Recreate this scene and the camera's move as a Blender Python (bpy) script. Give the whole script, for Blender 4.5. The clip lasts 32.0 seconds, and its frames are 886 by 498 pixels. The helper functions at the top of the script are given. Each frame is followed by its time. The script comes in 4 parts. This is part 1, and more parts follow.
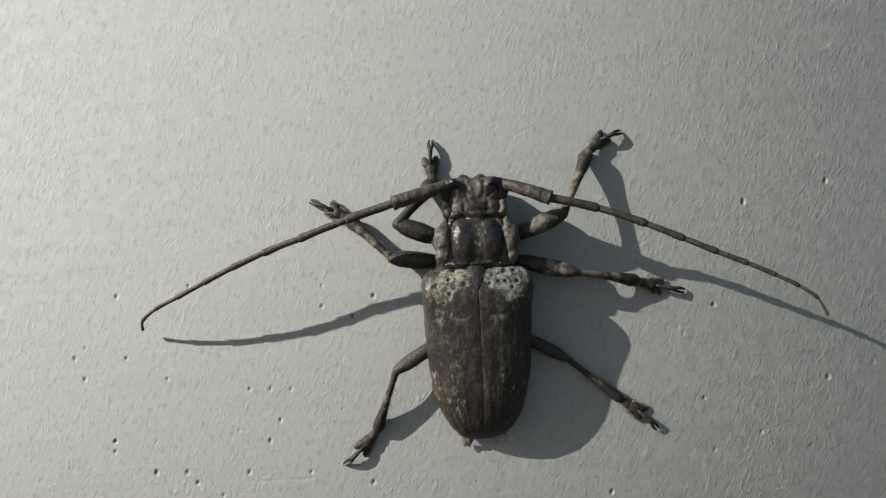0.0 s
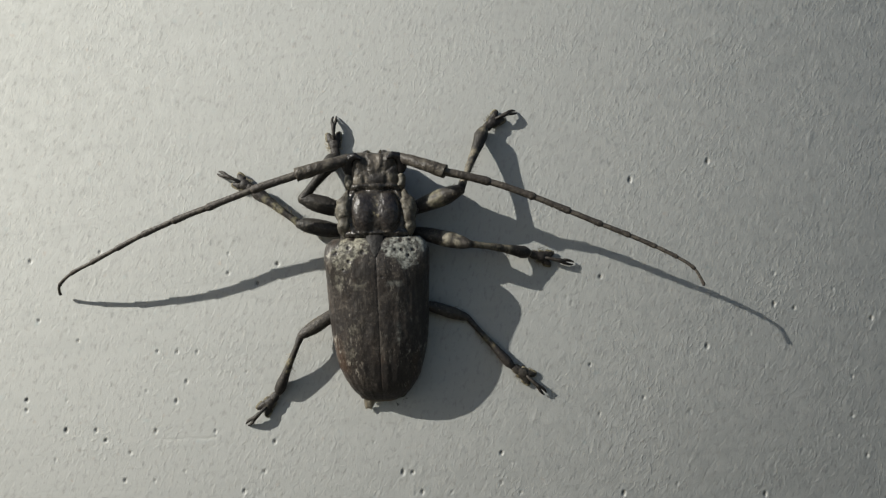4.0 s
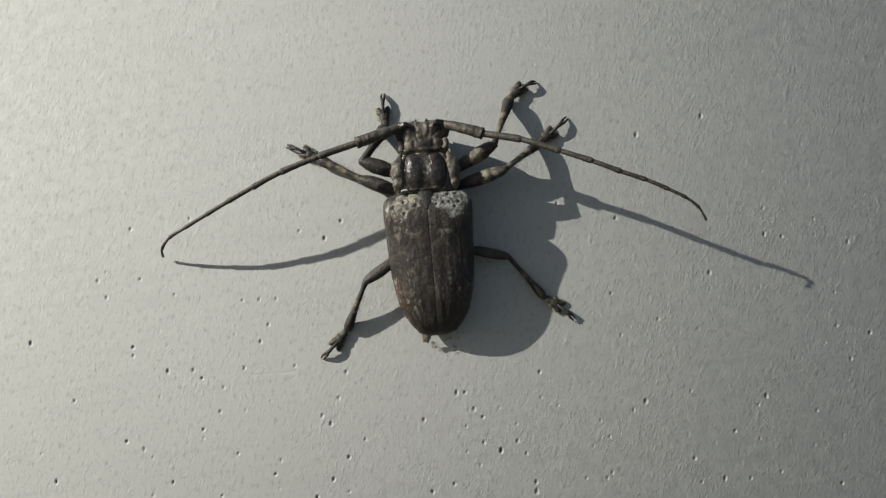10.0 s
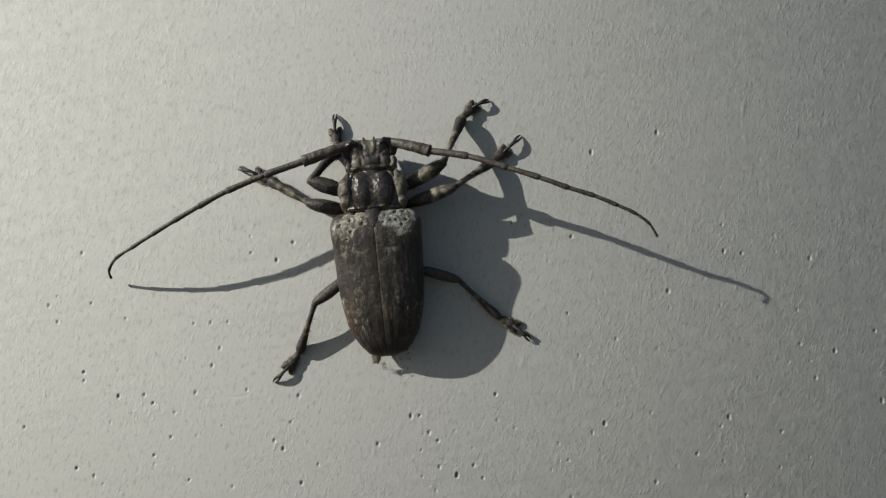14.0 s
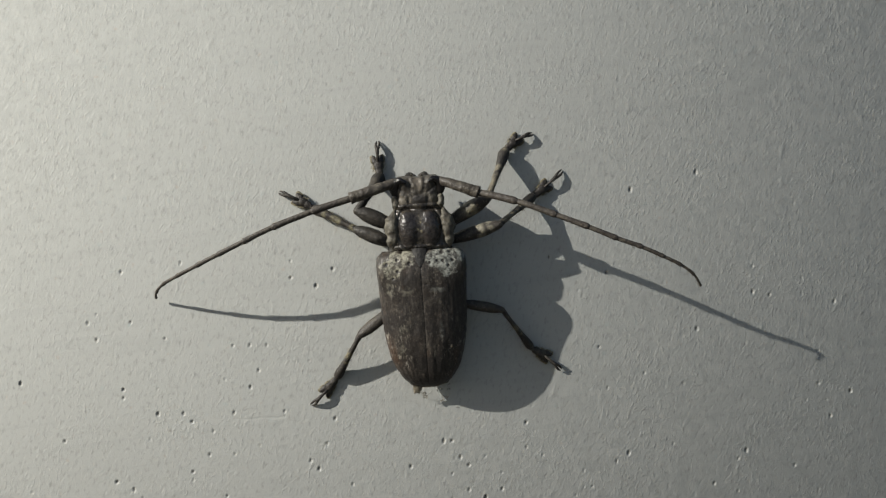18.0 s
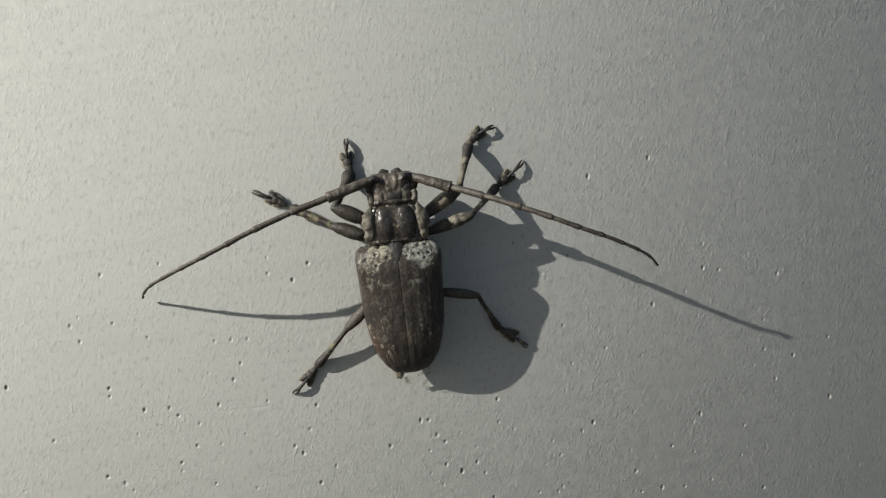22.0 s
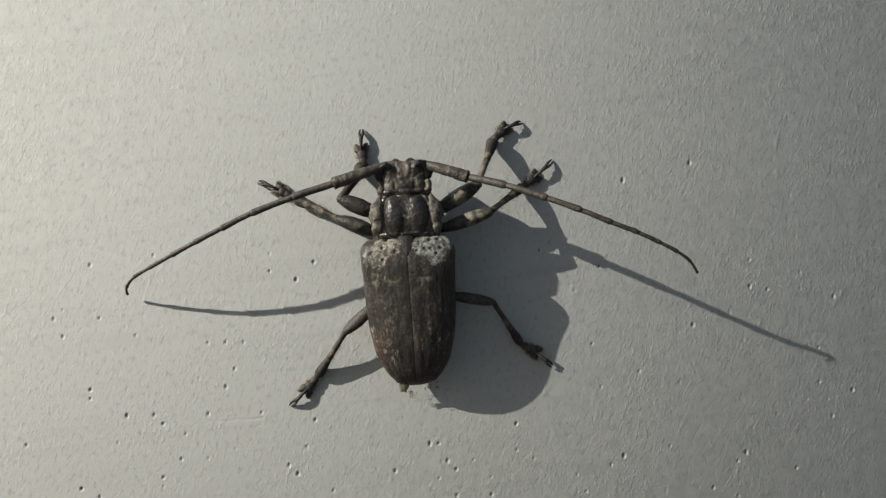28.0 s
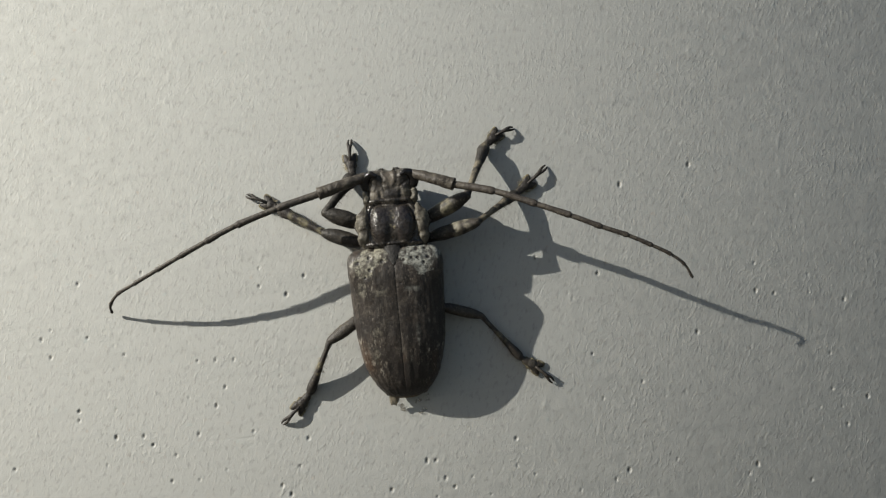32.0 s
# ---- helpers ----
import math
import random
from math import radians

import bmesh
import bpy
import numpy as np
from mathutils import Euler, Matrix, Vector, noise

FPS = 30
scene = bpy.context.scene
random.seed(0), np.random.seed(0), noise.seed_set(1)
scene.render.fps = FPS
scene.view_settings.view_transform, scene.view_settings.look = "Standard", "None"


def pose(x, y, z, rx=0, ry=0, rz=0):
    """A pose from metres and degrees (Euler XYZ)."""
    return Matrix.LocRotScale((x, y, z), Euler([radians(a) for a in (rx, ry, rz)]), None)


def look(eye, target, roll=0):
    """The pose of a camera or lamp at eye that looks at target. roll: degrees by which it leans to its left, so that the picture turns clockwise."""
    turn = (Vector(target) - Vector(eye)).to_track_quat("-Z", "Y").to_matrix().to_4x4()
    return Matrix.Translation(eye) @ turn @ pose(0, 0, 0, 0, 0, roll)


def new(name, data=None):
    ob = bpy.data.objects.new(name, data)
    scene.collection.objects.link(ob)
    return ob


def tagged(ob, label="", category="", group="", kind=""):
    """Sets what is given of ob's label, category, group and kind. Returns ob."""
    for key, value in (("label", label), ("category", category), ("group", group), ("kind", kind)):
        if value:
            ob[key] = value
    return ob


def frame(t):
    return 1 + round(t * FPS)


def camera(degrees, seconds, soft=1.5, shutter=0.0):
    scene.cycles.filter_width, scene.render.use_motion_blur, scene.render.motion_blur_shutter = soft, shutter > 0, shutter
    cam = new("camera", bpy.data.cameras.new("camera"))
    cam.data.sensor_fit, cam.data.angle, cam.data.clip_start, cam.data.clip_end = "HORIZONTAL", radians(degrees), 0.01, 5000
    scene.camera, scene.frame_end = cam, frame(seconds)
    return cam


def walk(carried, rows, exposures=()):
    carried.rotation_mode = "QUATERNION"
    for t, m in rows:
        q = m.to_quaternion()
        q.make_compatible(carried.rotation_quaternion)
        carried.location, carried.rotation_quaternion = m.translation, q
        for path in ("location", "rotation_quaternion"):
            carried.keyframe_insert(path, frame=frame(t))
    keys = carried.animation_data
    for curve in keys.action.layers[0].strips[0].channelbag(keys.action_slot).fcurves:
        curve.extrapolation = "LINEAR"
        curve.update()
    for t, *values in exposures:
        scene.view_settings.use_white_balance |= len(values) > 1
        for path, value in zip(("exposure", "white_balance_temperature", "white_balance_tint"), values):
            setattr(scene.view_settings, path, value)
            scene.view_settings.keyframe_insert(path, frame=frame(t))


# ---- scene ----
cam = camera(58.0, 32.0, soft=1.3)
walk(cam, [
    (0.0, pose(-0.00297, -0.07769, 1.30074, 91.30, 0.25, 0.18)),
    (0.5, pose(-0.00331, -0.07910, 1.29841, 91.27, 0.08, -0.02)),
    (1.0, pose(-0.00204, -0.07954, 1.30016, 91.76, -0.15, -0.40)),
    (1.5, pose(0.00094, -0.07788, 1.30043, 91.66, -0.49, -0.25)),
    (2.0, pose(0.00266, -0.07534, 1.29865, 91.44, -0.85, -0.58)),
    (2.5, pose(0.00127, -0.07475, 1.29842, 92.19, -0.89, -0.60)),
    (3.0, pose(0.00121, -0.07520, 1.29851, 91.64, -0.72, -0.80)),
    (3.5, pose(0.00546, -0.07790, 1.29845, 92.01, -0.51, -0.44)),
    (4.0, pose(0.00554, -0.08168, 1.29757, 91.48, -0.54, -0.93)),
    (4.5, pose(0.00777, -0.08239, 1.29408, 91.85, -0.43, -0.78)),
    (6.5, pose(0.00777, -0.07560, 1.29458, 91.36, -0.45, -1.14)),
    (7.0, pose(0.00667, -0.08306, 1.29454, 92.06, -0.39, -1.31)),
    (7.5, pose(0.00493, -0.09027, 1.29364, 91.81, -0.26, -1.73)),
    (8.0, pose(0.00409, -0.10187, 1.29274, 91.68, -0.15, -2.20)),
    (8.5, pose(0.00521, -0.10194, 1.29132, 92.49, -0.04, -2.03)),
    (9.0, pose(0.00442, -0.09980, 1.29405, 92.06, 0.69, -2.15)),
    (9.5, pose(0.00617, -0.09803, 1.29125, 91.96, 1.46, -1.89)),
    (10.0, pose(0.00025, -0.09557, 1.28986, 92.56, 2.38, -1.00)),
    (10.5, pose(0.00087, -0.09482, 1.29031, 93.31, 3.00, -0.16)),
    (11.0, pose(0.00287, -0.09326, 1.29290, 93.02, 3.46, 0.32)),
    (11.5, pose(0.00272, -0.09341, 1.29086, 94.66, 3.27, 0.88)),
    (12.0, pose(0.00284, -0.09421, 1.29429, 93.81, 3.02, 0.64)),
    (12.5, pose(0.00237, -0.09386, 1.29318, 93.96, 2.91, 0.28)),
    (13.0, pose(0.00379, -0.09417, 1.29133, 93.80, 2.92, 0.25)),
    (13.5, pose(0.00544, -0.09396, 1.29099, 93.80, 2.92, 0.14)),
    (14.0, pose(0.00737, -0.09438, 1.28891, 94.49, 2.92, 0.02)),
    (14.5, pose(0.00605, -0.09473, 1.29115, 93.68, 2.75, -0.04)),
    (16.5, pose(0.00692, -0.09519, 1.29370, 92.20, 2.14, -0.75)),
    (17.0, pose(0.00334, -0.09563, 1.29445, 91.31, 1.57, -1.22)),
    (17.5, pose(-0.00060, -0.09581, 1.29832, 90.70, 1.27, -1.57)),
    (18.0, pose(-0.00002, -0.09590, 1.30215, 88.81, 0.84, -1.97)),
    (18.5, pose(0.00171, -0.09374, 1.30204, 86.89, 0.37, -2.52)),
    (19.0, pose(0.00330, -0.09244, 1.30361, 85.92, -0.25, -2.62)),
    (19.5, pose(0.00063, -0.09318, 1.30486, 86.22, -0.37, -2.50)),
    (20.0, pose(0.00014, -0.09414, 1.30769, 85.92, 1.55, -2.87)),
    (20.5, pose(-0.00234, -0.09606, 1.30686, 86.09, 2.38, -3.16)),
    (21.0, pose(-0.00423, -0.10116, 1.30788, 85.69, 2.81, -4.74)),
    (21.5, pose(-0.00301, -0.10142, 1.30649, 85.93, 2.99, -5.37)),
    (22.0, pose(-0.00240, -0.10027, 1.30593, 85.93, 2.93, -5.55)),
    (22.5, pose(-0.00466, -0.09999, 1.30277, 88.67, 2.88, -5.05)),
    (23.0, pose(-0.00212, -0.09832, 1.29971, 89.86, 2.86, -4.44)),
    (23.5, pose(-0.00137, -0.09609, 1.29610, 90.95, 2.89, -4.10)),
    (24.0, pose(0.00000, -0.09542, 1.29835, 91.62, 2.70, -3.91)),
    (24.5, pose(-0.00098, -0.09485, 1.29645, 92.75, 2.69, -3.59)),
    (25.0, pose(-0.00078, -0.09511, 1.29547, 91.98, 2.80, -3.58)),
    (25.5, pose(-0.00025, -0.09506, 1.29519, 91.90, 2.80, -3.10)),
    (27.5, pose(0.00013, -0.09238, 1.29680, 91.41, 1.13, -3.20)),
    (28.0, pose(-0.00018, -0.09201, 1.29704, 91.38, 0.86, -3.10)),
    (28.5, pose(0.00495, -0.09078, 1.29707, 91.20, 1.52, -2.71)),
    (29.0, pose(0.00351, -0.08903, 1.29706, 91.56, 1.69, -2.48)),
    (29.5, pose(-0.00254, -0.08833, 1.29524, 91.37, 1.63, -2.15)),
    (30.0, pose(-0.00243, -0.08863, 1.29473, 91.56, 1.61, -1.63)),
    (30.5, pose(-0.00395, -0.08837, 1.29546, 91.12, 1.72, -1.69)),
    (31.0, pose(0.00142, -0.08746, 1.29546, 92.28, 2.24, -1.22)),
    (31.5, pose(0.00144, -0.08829, 1.29542, 91.67, 2.20, -1.67)),
    (32.0, pose(0.00311, -0.08975, 1.29543, 93.17, 2.21, -1.51)),
], exposures=[(0.0, 0.43, 6450, 10), (4.0, 0.42, 6450, 10), (7.0, 0.36, 6480, 10), (9.0, 0.34, 6490, 10), (10.0, 0.42, 6490, 10), (13.0, 0.26, 6500, 10), (14.0, 0.27, 6500, 10), (17.0, 0.34, 6500, 10), (20.0, 0.46, 6500, 10), (21.0, 0.52, 6520, 10), (23.0, 0.50, 6550, 10), (25.0, 0.41, 6580, 10), (28.0, 0.40, 6590, 10), (30.0, 0.56, 6600, 10), (31.0, 0.39, 6600, 10), (32.0, 0.41, 6600, 10)])

import functools

# ---- world, sun ----
TO_SUN = Vector((-1.95, -1.0, 1.10)).normalized()
world = bpy.data.worlds.new("sky")
scene.world = world
world.use_nodes = True
wt = world.node_tree
sky = wt.nodes.new("ShaderNodeTexSky")
sky.sky_type, sky.sun_disc = "NISHITA", False
sky.sun_elevation, sky.sun_rotation = math.asin(TO_SUN.z), math.atan2(TO_SUN.x, TO_SUN.y)
wt.links.new(sky.outputs[0], wt.nodes["Background"].inputs[0])
wt.nodes["Background"].inputs[1].default_value = 0.062
sun_data = bpy.data.lights.new("sun", "SUN")
sun_data.shadow_maximum_resolution = 0.00002
sun_data.energy, sun_data.angle, sun_data.color = 4.7, radians(0.55), (1.0, 0.965, 0.88)
sun = new("sun", sun_data)
sun.matrix_world = look(TO_SUN * 3 + Vector((0, 0, 1.3)), (0, 0, 1.3))

MM = 0.001


# ---- materials ----
class Mat:
    """A node material with short calls to add nodes."""

    def __init__(self, name, rough=0.5, specular=0.5):
        self.m = bpy.data.materials.new(name)
        self.m.use_nodes = True
        self.t = self.m.node_tree
        self.b = self.t.nodes["Principled BSDF"]
        self.b.inputs["Roughness"].default_value = rough
        self.b.inputs["Specular IOR Level"].default_value = specular
        self.co = self.t.nodes.new("ShaderNodeTexCoord").outputs["Object"]

    def node(self, kind, **sets):
        n = self.t.nodes.new(kind)
        for k, v in sets.items():
            n.inputs[k].default_value = v
        return n

    def link(self, a, b):
        self.t.links.new(a, b)

    def mapped(self, scale=(1, 1, 1), rot=(0, 0, 0)):
        n = self.node("ShaderNodeMapping", Scale=scale, Rotation=rot)
        self.link(self.co, n.inputs["Vector"])
        return n.outputs[0]

    def tilted(self, degrees, scale):
        """Coordinates leaned over in the wall's plane, then stretched."""
        a = self.node("ShaderNodeMapping", Rotation=(0, radians(degrees), 0))
        self.link(self.co, a.inputs["Vector"])
        b = self.node("ShaderNodeMapping", Scale=scale)
        self.link(a.outputs[0], b.inputs["Vector"])
        return b.outputs[0]

    def noise(self, scale, detail=3.0, rough=0.55, vec=None, distort=0.0):
        n = self.node("ShaderNodeTexNoise", Scale=scale, Detail=detail, Roughness=rough, Distortion=distort)
        self.link(vec or self.co, n.inputs["Vector"])
        return n.outputs["Fac"]

    def cells(self, scale, vec=None):
        n = self.node("ShaderNodeTexVoronoi", Scale=scale)
        n.voronoi_dimensions = "2D"
        self.link(vec or self.co, n.inputs["Vector"])
        return n.outputs["Distance"]

    def level(self, fac, lo, hi):
        n = self.node("ShaderNodeMapRange")
        n.inputs[1].default_value, n.inputs[2].default_value = lo, hi
        self.link(fac, n.inputs[0])
        return n.outputs[0]

    def math(self, op, a, b=0.0):
        n = self.t.nodes.new("ShaderNodeMath")
        n.operation = op
        for i, v in enumerate((a, b)):
            if isinstance(v, (int, float)):
                n.inputs[i].default_value = v
            else:
                self.link(v, n.inputs[i])
        return n.outputs[0]

    def mix(self, fac, a, b):
        n = self.t.nodes.new("ShaderNodeMix")
        n.data_type = "RGBA"
        for s, v in ((n.inputs[0], fac), (n.inputs[6], a), (n.inputs[7], b)):
            if isinstance(v, (int, float)):
                s.default_value = v
            elif isinstance(v, tuple):
                s.default_value = (*v, 1)
            else:
                self.link(v, s)
        return n.outputs[2]

    def near(self, centre, size):
        """Distance from a place on the thing, 1 at the given half sizes."""
        s = self.node("ShaderNodeVectorMath")
        s.operation = "SUBTRACT"
        s.inputs[1].default_value = centre
        self.link(self.co, s.inputs[0])
        d = self.node("ShaderNodeVectorMath")
        d.operation = "DIVIDE"
        d.inputs[1].default_value = size
        self.link(s.outputs[0], d.inputs[0])
        n = self.node("ShaderNodeVectorMath")
        n.operation = "LENGTH"
        self.link(d.outputs[0], n.inputs[0])
        return n.outputs["Value"]

    def axis(self, name):
        n = self.t.nodes.new("ShaderNodeSeparateXYZ")
        self.link(self.co, n.inputs[0])
        return n.outputs[name]

    def colour(self, c):
        if isinstance(c, tuple):
            self.b.inputs["Base Color"].default_value = (*c, 1)
        else:
            self.link(c, self.b.inputs["Base Color"])
        return self

    def rough(self, r):
        self.link(r, self.b.inputs["Roughness"])
        return self

    def relief(self, shader, layers):
        """Layers of (height, metres) on a shader's normal."""
        last = None
        for h, d in layers:
            n = self.node("ShaderNodeBump", Strength=1.0, Distance=d)
            self.link(h, n.inputs["Height"])
            if last:
                self.link(last, n.inputs["Normal"])
            last = n.outputs[0]
        self.link(last, shader.inputs["Normal"])
        return self

    def bump(self, *layers):
        return self.relief(self.b, layers)


def paint_material():
    """Satin metallic paint: an even sheen over a body colour with brush marks, short raised ticks, dabs and painted-in
    relief shade.
    """
    m = Mat("wall_paint")
    tone = m.noise(9, 3)
    fine = m.noise(420, 4)
    c = m.mix(m.level(tone, 0.3, 0.7), (0.364, 0.371, 0.355), (0.395, 0.402, 0.386))
    brush = m.noise(900, 3, 0.6, m.tilted(6, (0.045, 1.0, 1.0)))
    # the brush marks' relief is also toned into the colour, as painted shade
    c = m.mix(m.math("MULTIPLY", m.level(brush, 0.5, 0.7), 0.30), c, (0.320, 0.328, 0.316))
    specks = m.level(m.noise(1500, 2), 0.70, 0.80)
    c = m.mix(m.math("MULTIPLY", specks, 0.35), c, (0.256, 0.240, 0.200))
    c = m.mix(m.math("MULTIPLY", m.level(fine, 0.55, 0.75), 0.25), c, (0.424, 0.436, 0.416))
    # slanted dark flecks: the fine shade of the relief, put into the colour
    relief_shade = m.level(m.noise(2300, 3, 0.6, m.tilted(-14, (1.0, 1.0, 0.5))), 0.54, 0.74)
    c = m.mix(m.math("MULTIPLY", relief_shade, 0.70), c, (0.248, 0.252, 0.236))
    ochre = m.level(m.noise(1300, 2), 0.66, 0.76)
    c = m.mix(m.math("MULTIPLY", ochre, 0.3), c, (0.376, 0.304, 0.232))
    teal = m.level(m.noise(1150, 2, 0.5, m.mapped((1, 1, 1), (0.320, 0.720, 0.160))), 0.68, 0.78)
    c = m.mix(m.math("MULTIPLY", teal, 0.25), c, (0.288, 0.368, 0.376))
    # shade inside the burst blisters, painted as a dark tone below a set depth
    pit_shade = m.level(m.axis("Y"), 0.000045, 0.000085)
    c = m.mix(m.math("MULTIPLY", pit_shade, 0.6), c, (0.075, 0.07, 0.06))
    wide = m.noise(420, 3, 0.55, m.mapped((1.0, 1.0, 0.9)))
    here = m.level(m.noise(130, 4, 0.65), 0.32, 0.66)
    ticks = m.math("MULTIPLY", m.level(m.noise(2500, 3, 0.6, m.tilted(-16, (1.0, 1.0, 0.60)), 0.4), 0.50, 0.84), here)
    dents = m.math("MULTIPLY", m.level(m.noise(1900, 2, 0.5, m.tilted(-30, (1.0, 1.0, 0.5)), 0.2), 0.46, 0.30), -0.7)
    grain = m.noise(4200, 2, 0.6)
    flake = m.t.nodes.new("ShaderNodeBsdfAnisotropic")
    flake.distribution = "BECKMANN"
    m.link(c, flake.inputs["Color"])
    m.link(m.math("ADD", 0.68, m.math("MULTIPLY", m.noise(700, 3), 0.12)), flake.inputs["Roughness"])
    m.relief(flake, ((wide, 0.000008), (brush, 0.000012), (ticks, 0.000022), (dents, 0.000006), (grain, 0.000004)))
    body = m.t.nodes.new("ShaderNodeBsdfDiffuse")
    m.link(c, body.inputs["Color"])
    m.relief(body, ((wide, 0.000020), (brush, 0.000040), (ticks, 0.000125), (dents, 0.000045), (grain, 0.000022)))
    both = m.t.nodes.new("ShaderNodeMixShader")
    both.inputs[0].default_value = 0.86
    m.link(body.outputs[0], both.inputs[1])
    m.link(flake.outputs[0], both.inputs[2])
    m.link(both.outputs[0], m.t.nodes["Material Output"].inputs["Surface"])
    return m.m


def shell_colour(m, dark, mid, pale, scale=1.0):
    """Mottled cuticle: broad tone, patches, and fine scales in dark and pale."""
    dark = tuple(1.6 * v for v in dark)
    mott = m.noise(420 * scale, 5, 0.7)
    patch = m.noise(150 * scale, 3, 0.55)
    c = m.mix(m.level(patch, 0.35, 0.68), dark, mid)
    c = m.mix(m.math("MULTIPLY", m.level(mott, 0.52, 0.70), 0.8), c, pale)
    pores = m.level(m.noise(3300, 3, 0.6), 0.50, 0.40)
    c = m.mix(m.math("MULTIPLY", pores, 0.5), c, tuple(0.6 * v for v in dark))
    scales = m.level(m.noise(4200, 2, 0.6, m.mapped((1, 1, 1), (0.5, 0.3, 0.9))), 0.58, 0.68)
    return m.mix(m.math("MULTIPLY", scales, 0.42), c, tuple(1.5 * v for v in pale))


ELYTRA_PITS = ((-2.13, 0.47, 0.24), (-2.61, -0.37, 0.26), (-3.75, -0.80, 0.24), (-2.60, -1.65, 0.24), (-1.25, -0.83, 0.30), (-4.25, 0.23, 0.15), (-3.13, -2.42, 0.15), (2.39, 0.21, 0.28), (3.32, 0.20, 0.18), (3.59, -0.76, 0.22), (2.49, -0.73, 0.22), (1.85, -0.68, 0.18), (3.14, -1.25, 0.16), (0.53, -3.25, 0.16), (1.02, -0.84, 0.20))


def elytra_material():
    """Brown streaked wing cases: pale flecks in rows, a white crust on the shoulders, black punctures."""
    m = Mat("elytra_cuticle", 0.5, 0.4)
    streak = m.noise(1000, 4, 0.7, m.mapped((1.0, 0.10, 0.6)))
    c = shell_colour(m, (0.012, 0.0105, 0.0095), (0.030, 0.024, 0.020), (0.070, 0.060, 0.049), 2.2)
    c = m.mix(m.math("MULTIPLY", m.level(streak, 0.57, 0.67), 0.5), c, (0.115, 0.10, 0.082))
    ochre = m.noise(420, 3, 0.6, m.mapped((1.0, 0.25, 0.6), (0, 0, 0.3)))
    c = m.mix(m.math("MULTIPLY", m.level(ochre, 0.54, 0.70), 0.6), c, (0.062, 0.036, 0.022))
    flecks = m.level(m.noise(2300, 3, 0.65, m.mapped((1.0, 0.36, 0.6))), 0.61, 0.68)
    where = m.level(m.noise(300, 3, 0.6, m.mapped((1.0, 0.4, 0.6))), 0.40, 0.58)
    c = m.mix(m.math("MULTIPLY", m.math("MULTIPLY", flecks, where), 0.8), c, (0.25, 0.23, 0.195))
    for size, stretch, seed in ((1900, 0.45, 0.2), (2900, 0.4, 0.9)):
        jog = m.math("MULTIPLY", m.math("SUBTRACT", m.noise(1100, 2), 0.5), 0.35)
        dab = m.level(m.math("ADD", m.cells(size, m.mapped((1.0, stretch, 1.0), (0, 0, seed * 0.1))), jog), 0.15, 0.06)
        c = m.mix(m.math("MULTIPLY", m.math("MULTIPLY", dab, where), 0.42), c, (0.21, 0.188, 0.155))
    blot = m.level(m.noise(330, 5, 0.7, m.mapped((1.0, 0.6, 0.6), (0, 0, 0.1))), 0.52, 0.60)
    c = m.mix(m.math("MULTIPLY", blot, 0.8), c, (0.017, 0.0145, 0.0135))
    wob = m.math("MULTIPLY", m.math("SUBTRACT", m.noise(640, 5, 0.75), 0.5), 2.3)
    # black clouds behind the shoulder and past the middle of the wing cases
    for cx, cy, rx, ry in ((3.4, -4.6, 1.5, 2.6), (2.7, -8.8, 2.2, 1.7), (-1.2, -3.0, 0.9, 1.1), (0.8, -12.5, 2.6, 1.2)):
        d = m.math("ADD", m.near((cx * MM, cy * MM, 6.2 * MM), (rx * MM, ry * MM, 5 * MM)), m.math("MULTIPLY", wob, 0.7))
        c = m.mix(m.math("MULTIPLY", m.level(d, 1.15, 0.75), 0.62), c, (0.017, 0.015, 0.014))
    white = None
    for cx, cy, rx, ry in ((-2.2, -0.35, 1.5, 1.05), (-3.3, -1.3, 1.1, 1.1), (2.5, -0.5, 1.75, 1.15), (3.0, -1.4, 1.0, 1.1), (4.2, -0.1, 0.8, 0.9)):
        d = m.math("ADD", m.near((cx * MM, cy * MM, 6.2 * MM), (rx * MM, ry * MM, 5 * MM)), wob)
        k = m.level(d, 1.10, 0.90)
        white = k if white is None else m.math("MAXIMUM", white, k)
    for cx, cy, rx, ry in ((-1.7, -3.9, 0.7, 0.55), (1.7, -3.9, 0.9, 0.32), (-2.3, -8.3, 0.6, 0.6), (-2.6, -10.6, 0.35, 0.9), (1.9, -8.6, 0.25, 1.2), (-3.6, -3.4, 0.5, 1.0)):
        d = m.math("ADD", m.near((cx * MM, cy * MM, 6.2 * MM), (rx * MM, ry * MM, 4 * MM)), wob)
        white = m.math("MAXIMUM", white, m.math("MULTIPLY", m.level(d, 1.2, 0.5), 0.34))
    warm = m.level(m.axis("X"), 0.0005, -0.0012)
    chalk = m.mix(warm, (0.285, 0.290, 0.258), (0.245, 0.235, 0.185))
    dull = m.mix(warm, (0.085, 0.086, 0.076), (0.062, 0.056, 0.044))
    crust = m.mix(m.level(m.noise(1500, 4, 0.65), 0.40, 0.56), dull, chalk)
    white = m.math("MULTIPLY", white, m.level(m.noise(1900, 5, 0.75), 0.40, 0.52))
    c = m.mix(white, c, crust)
    for cx, cy, r in ELYTRA_PITS:
        d = m.math("ADD", m.near((cx * MM, cy * MM, 6.4 * MM), (0.78 * r * MM, 0.85 * r * MM, 5 * MM)), m.math("MULTIPLY", wob, 0.3))
        c = m.mix(m.math("MULTIPLY", m.level(d, 1.15, 0.75), 0.97), c, (0.012, 0.010, 0.009))
    rim = m.level(m.axis("Z"), 0.0024, 0.0018)
    m.colour(m.mix(m.math("MULTIPLY", rim, 0.6), c, (0.20, 0.135, 0.075)))
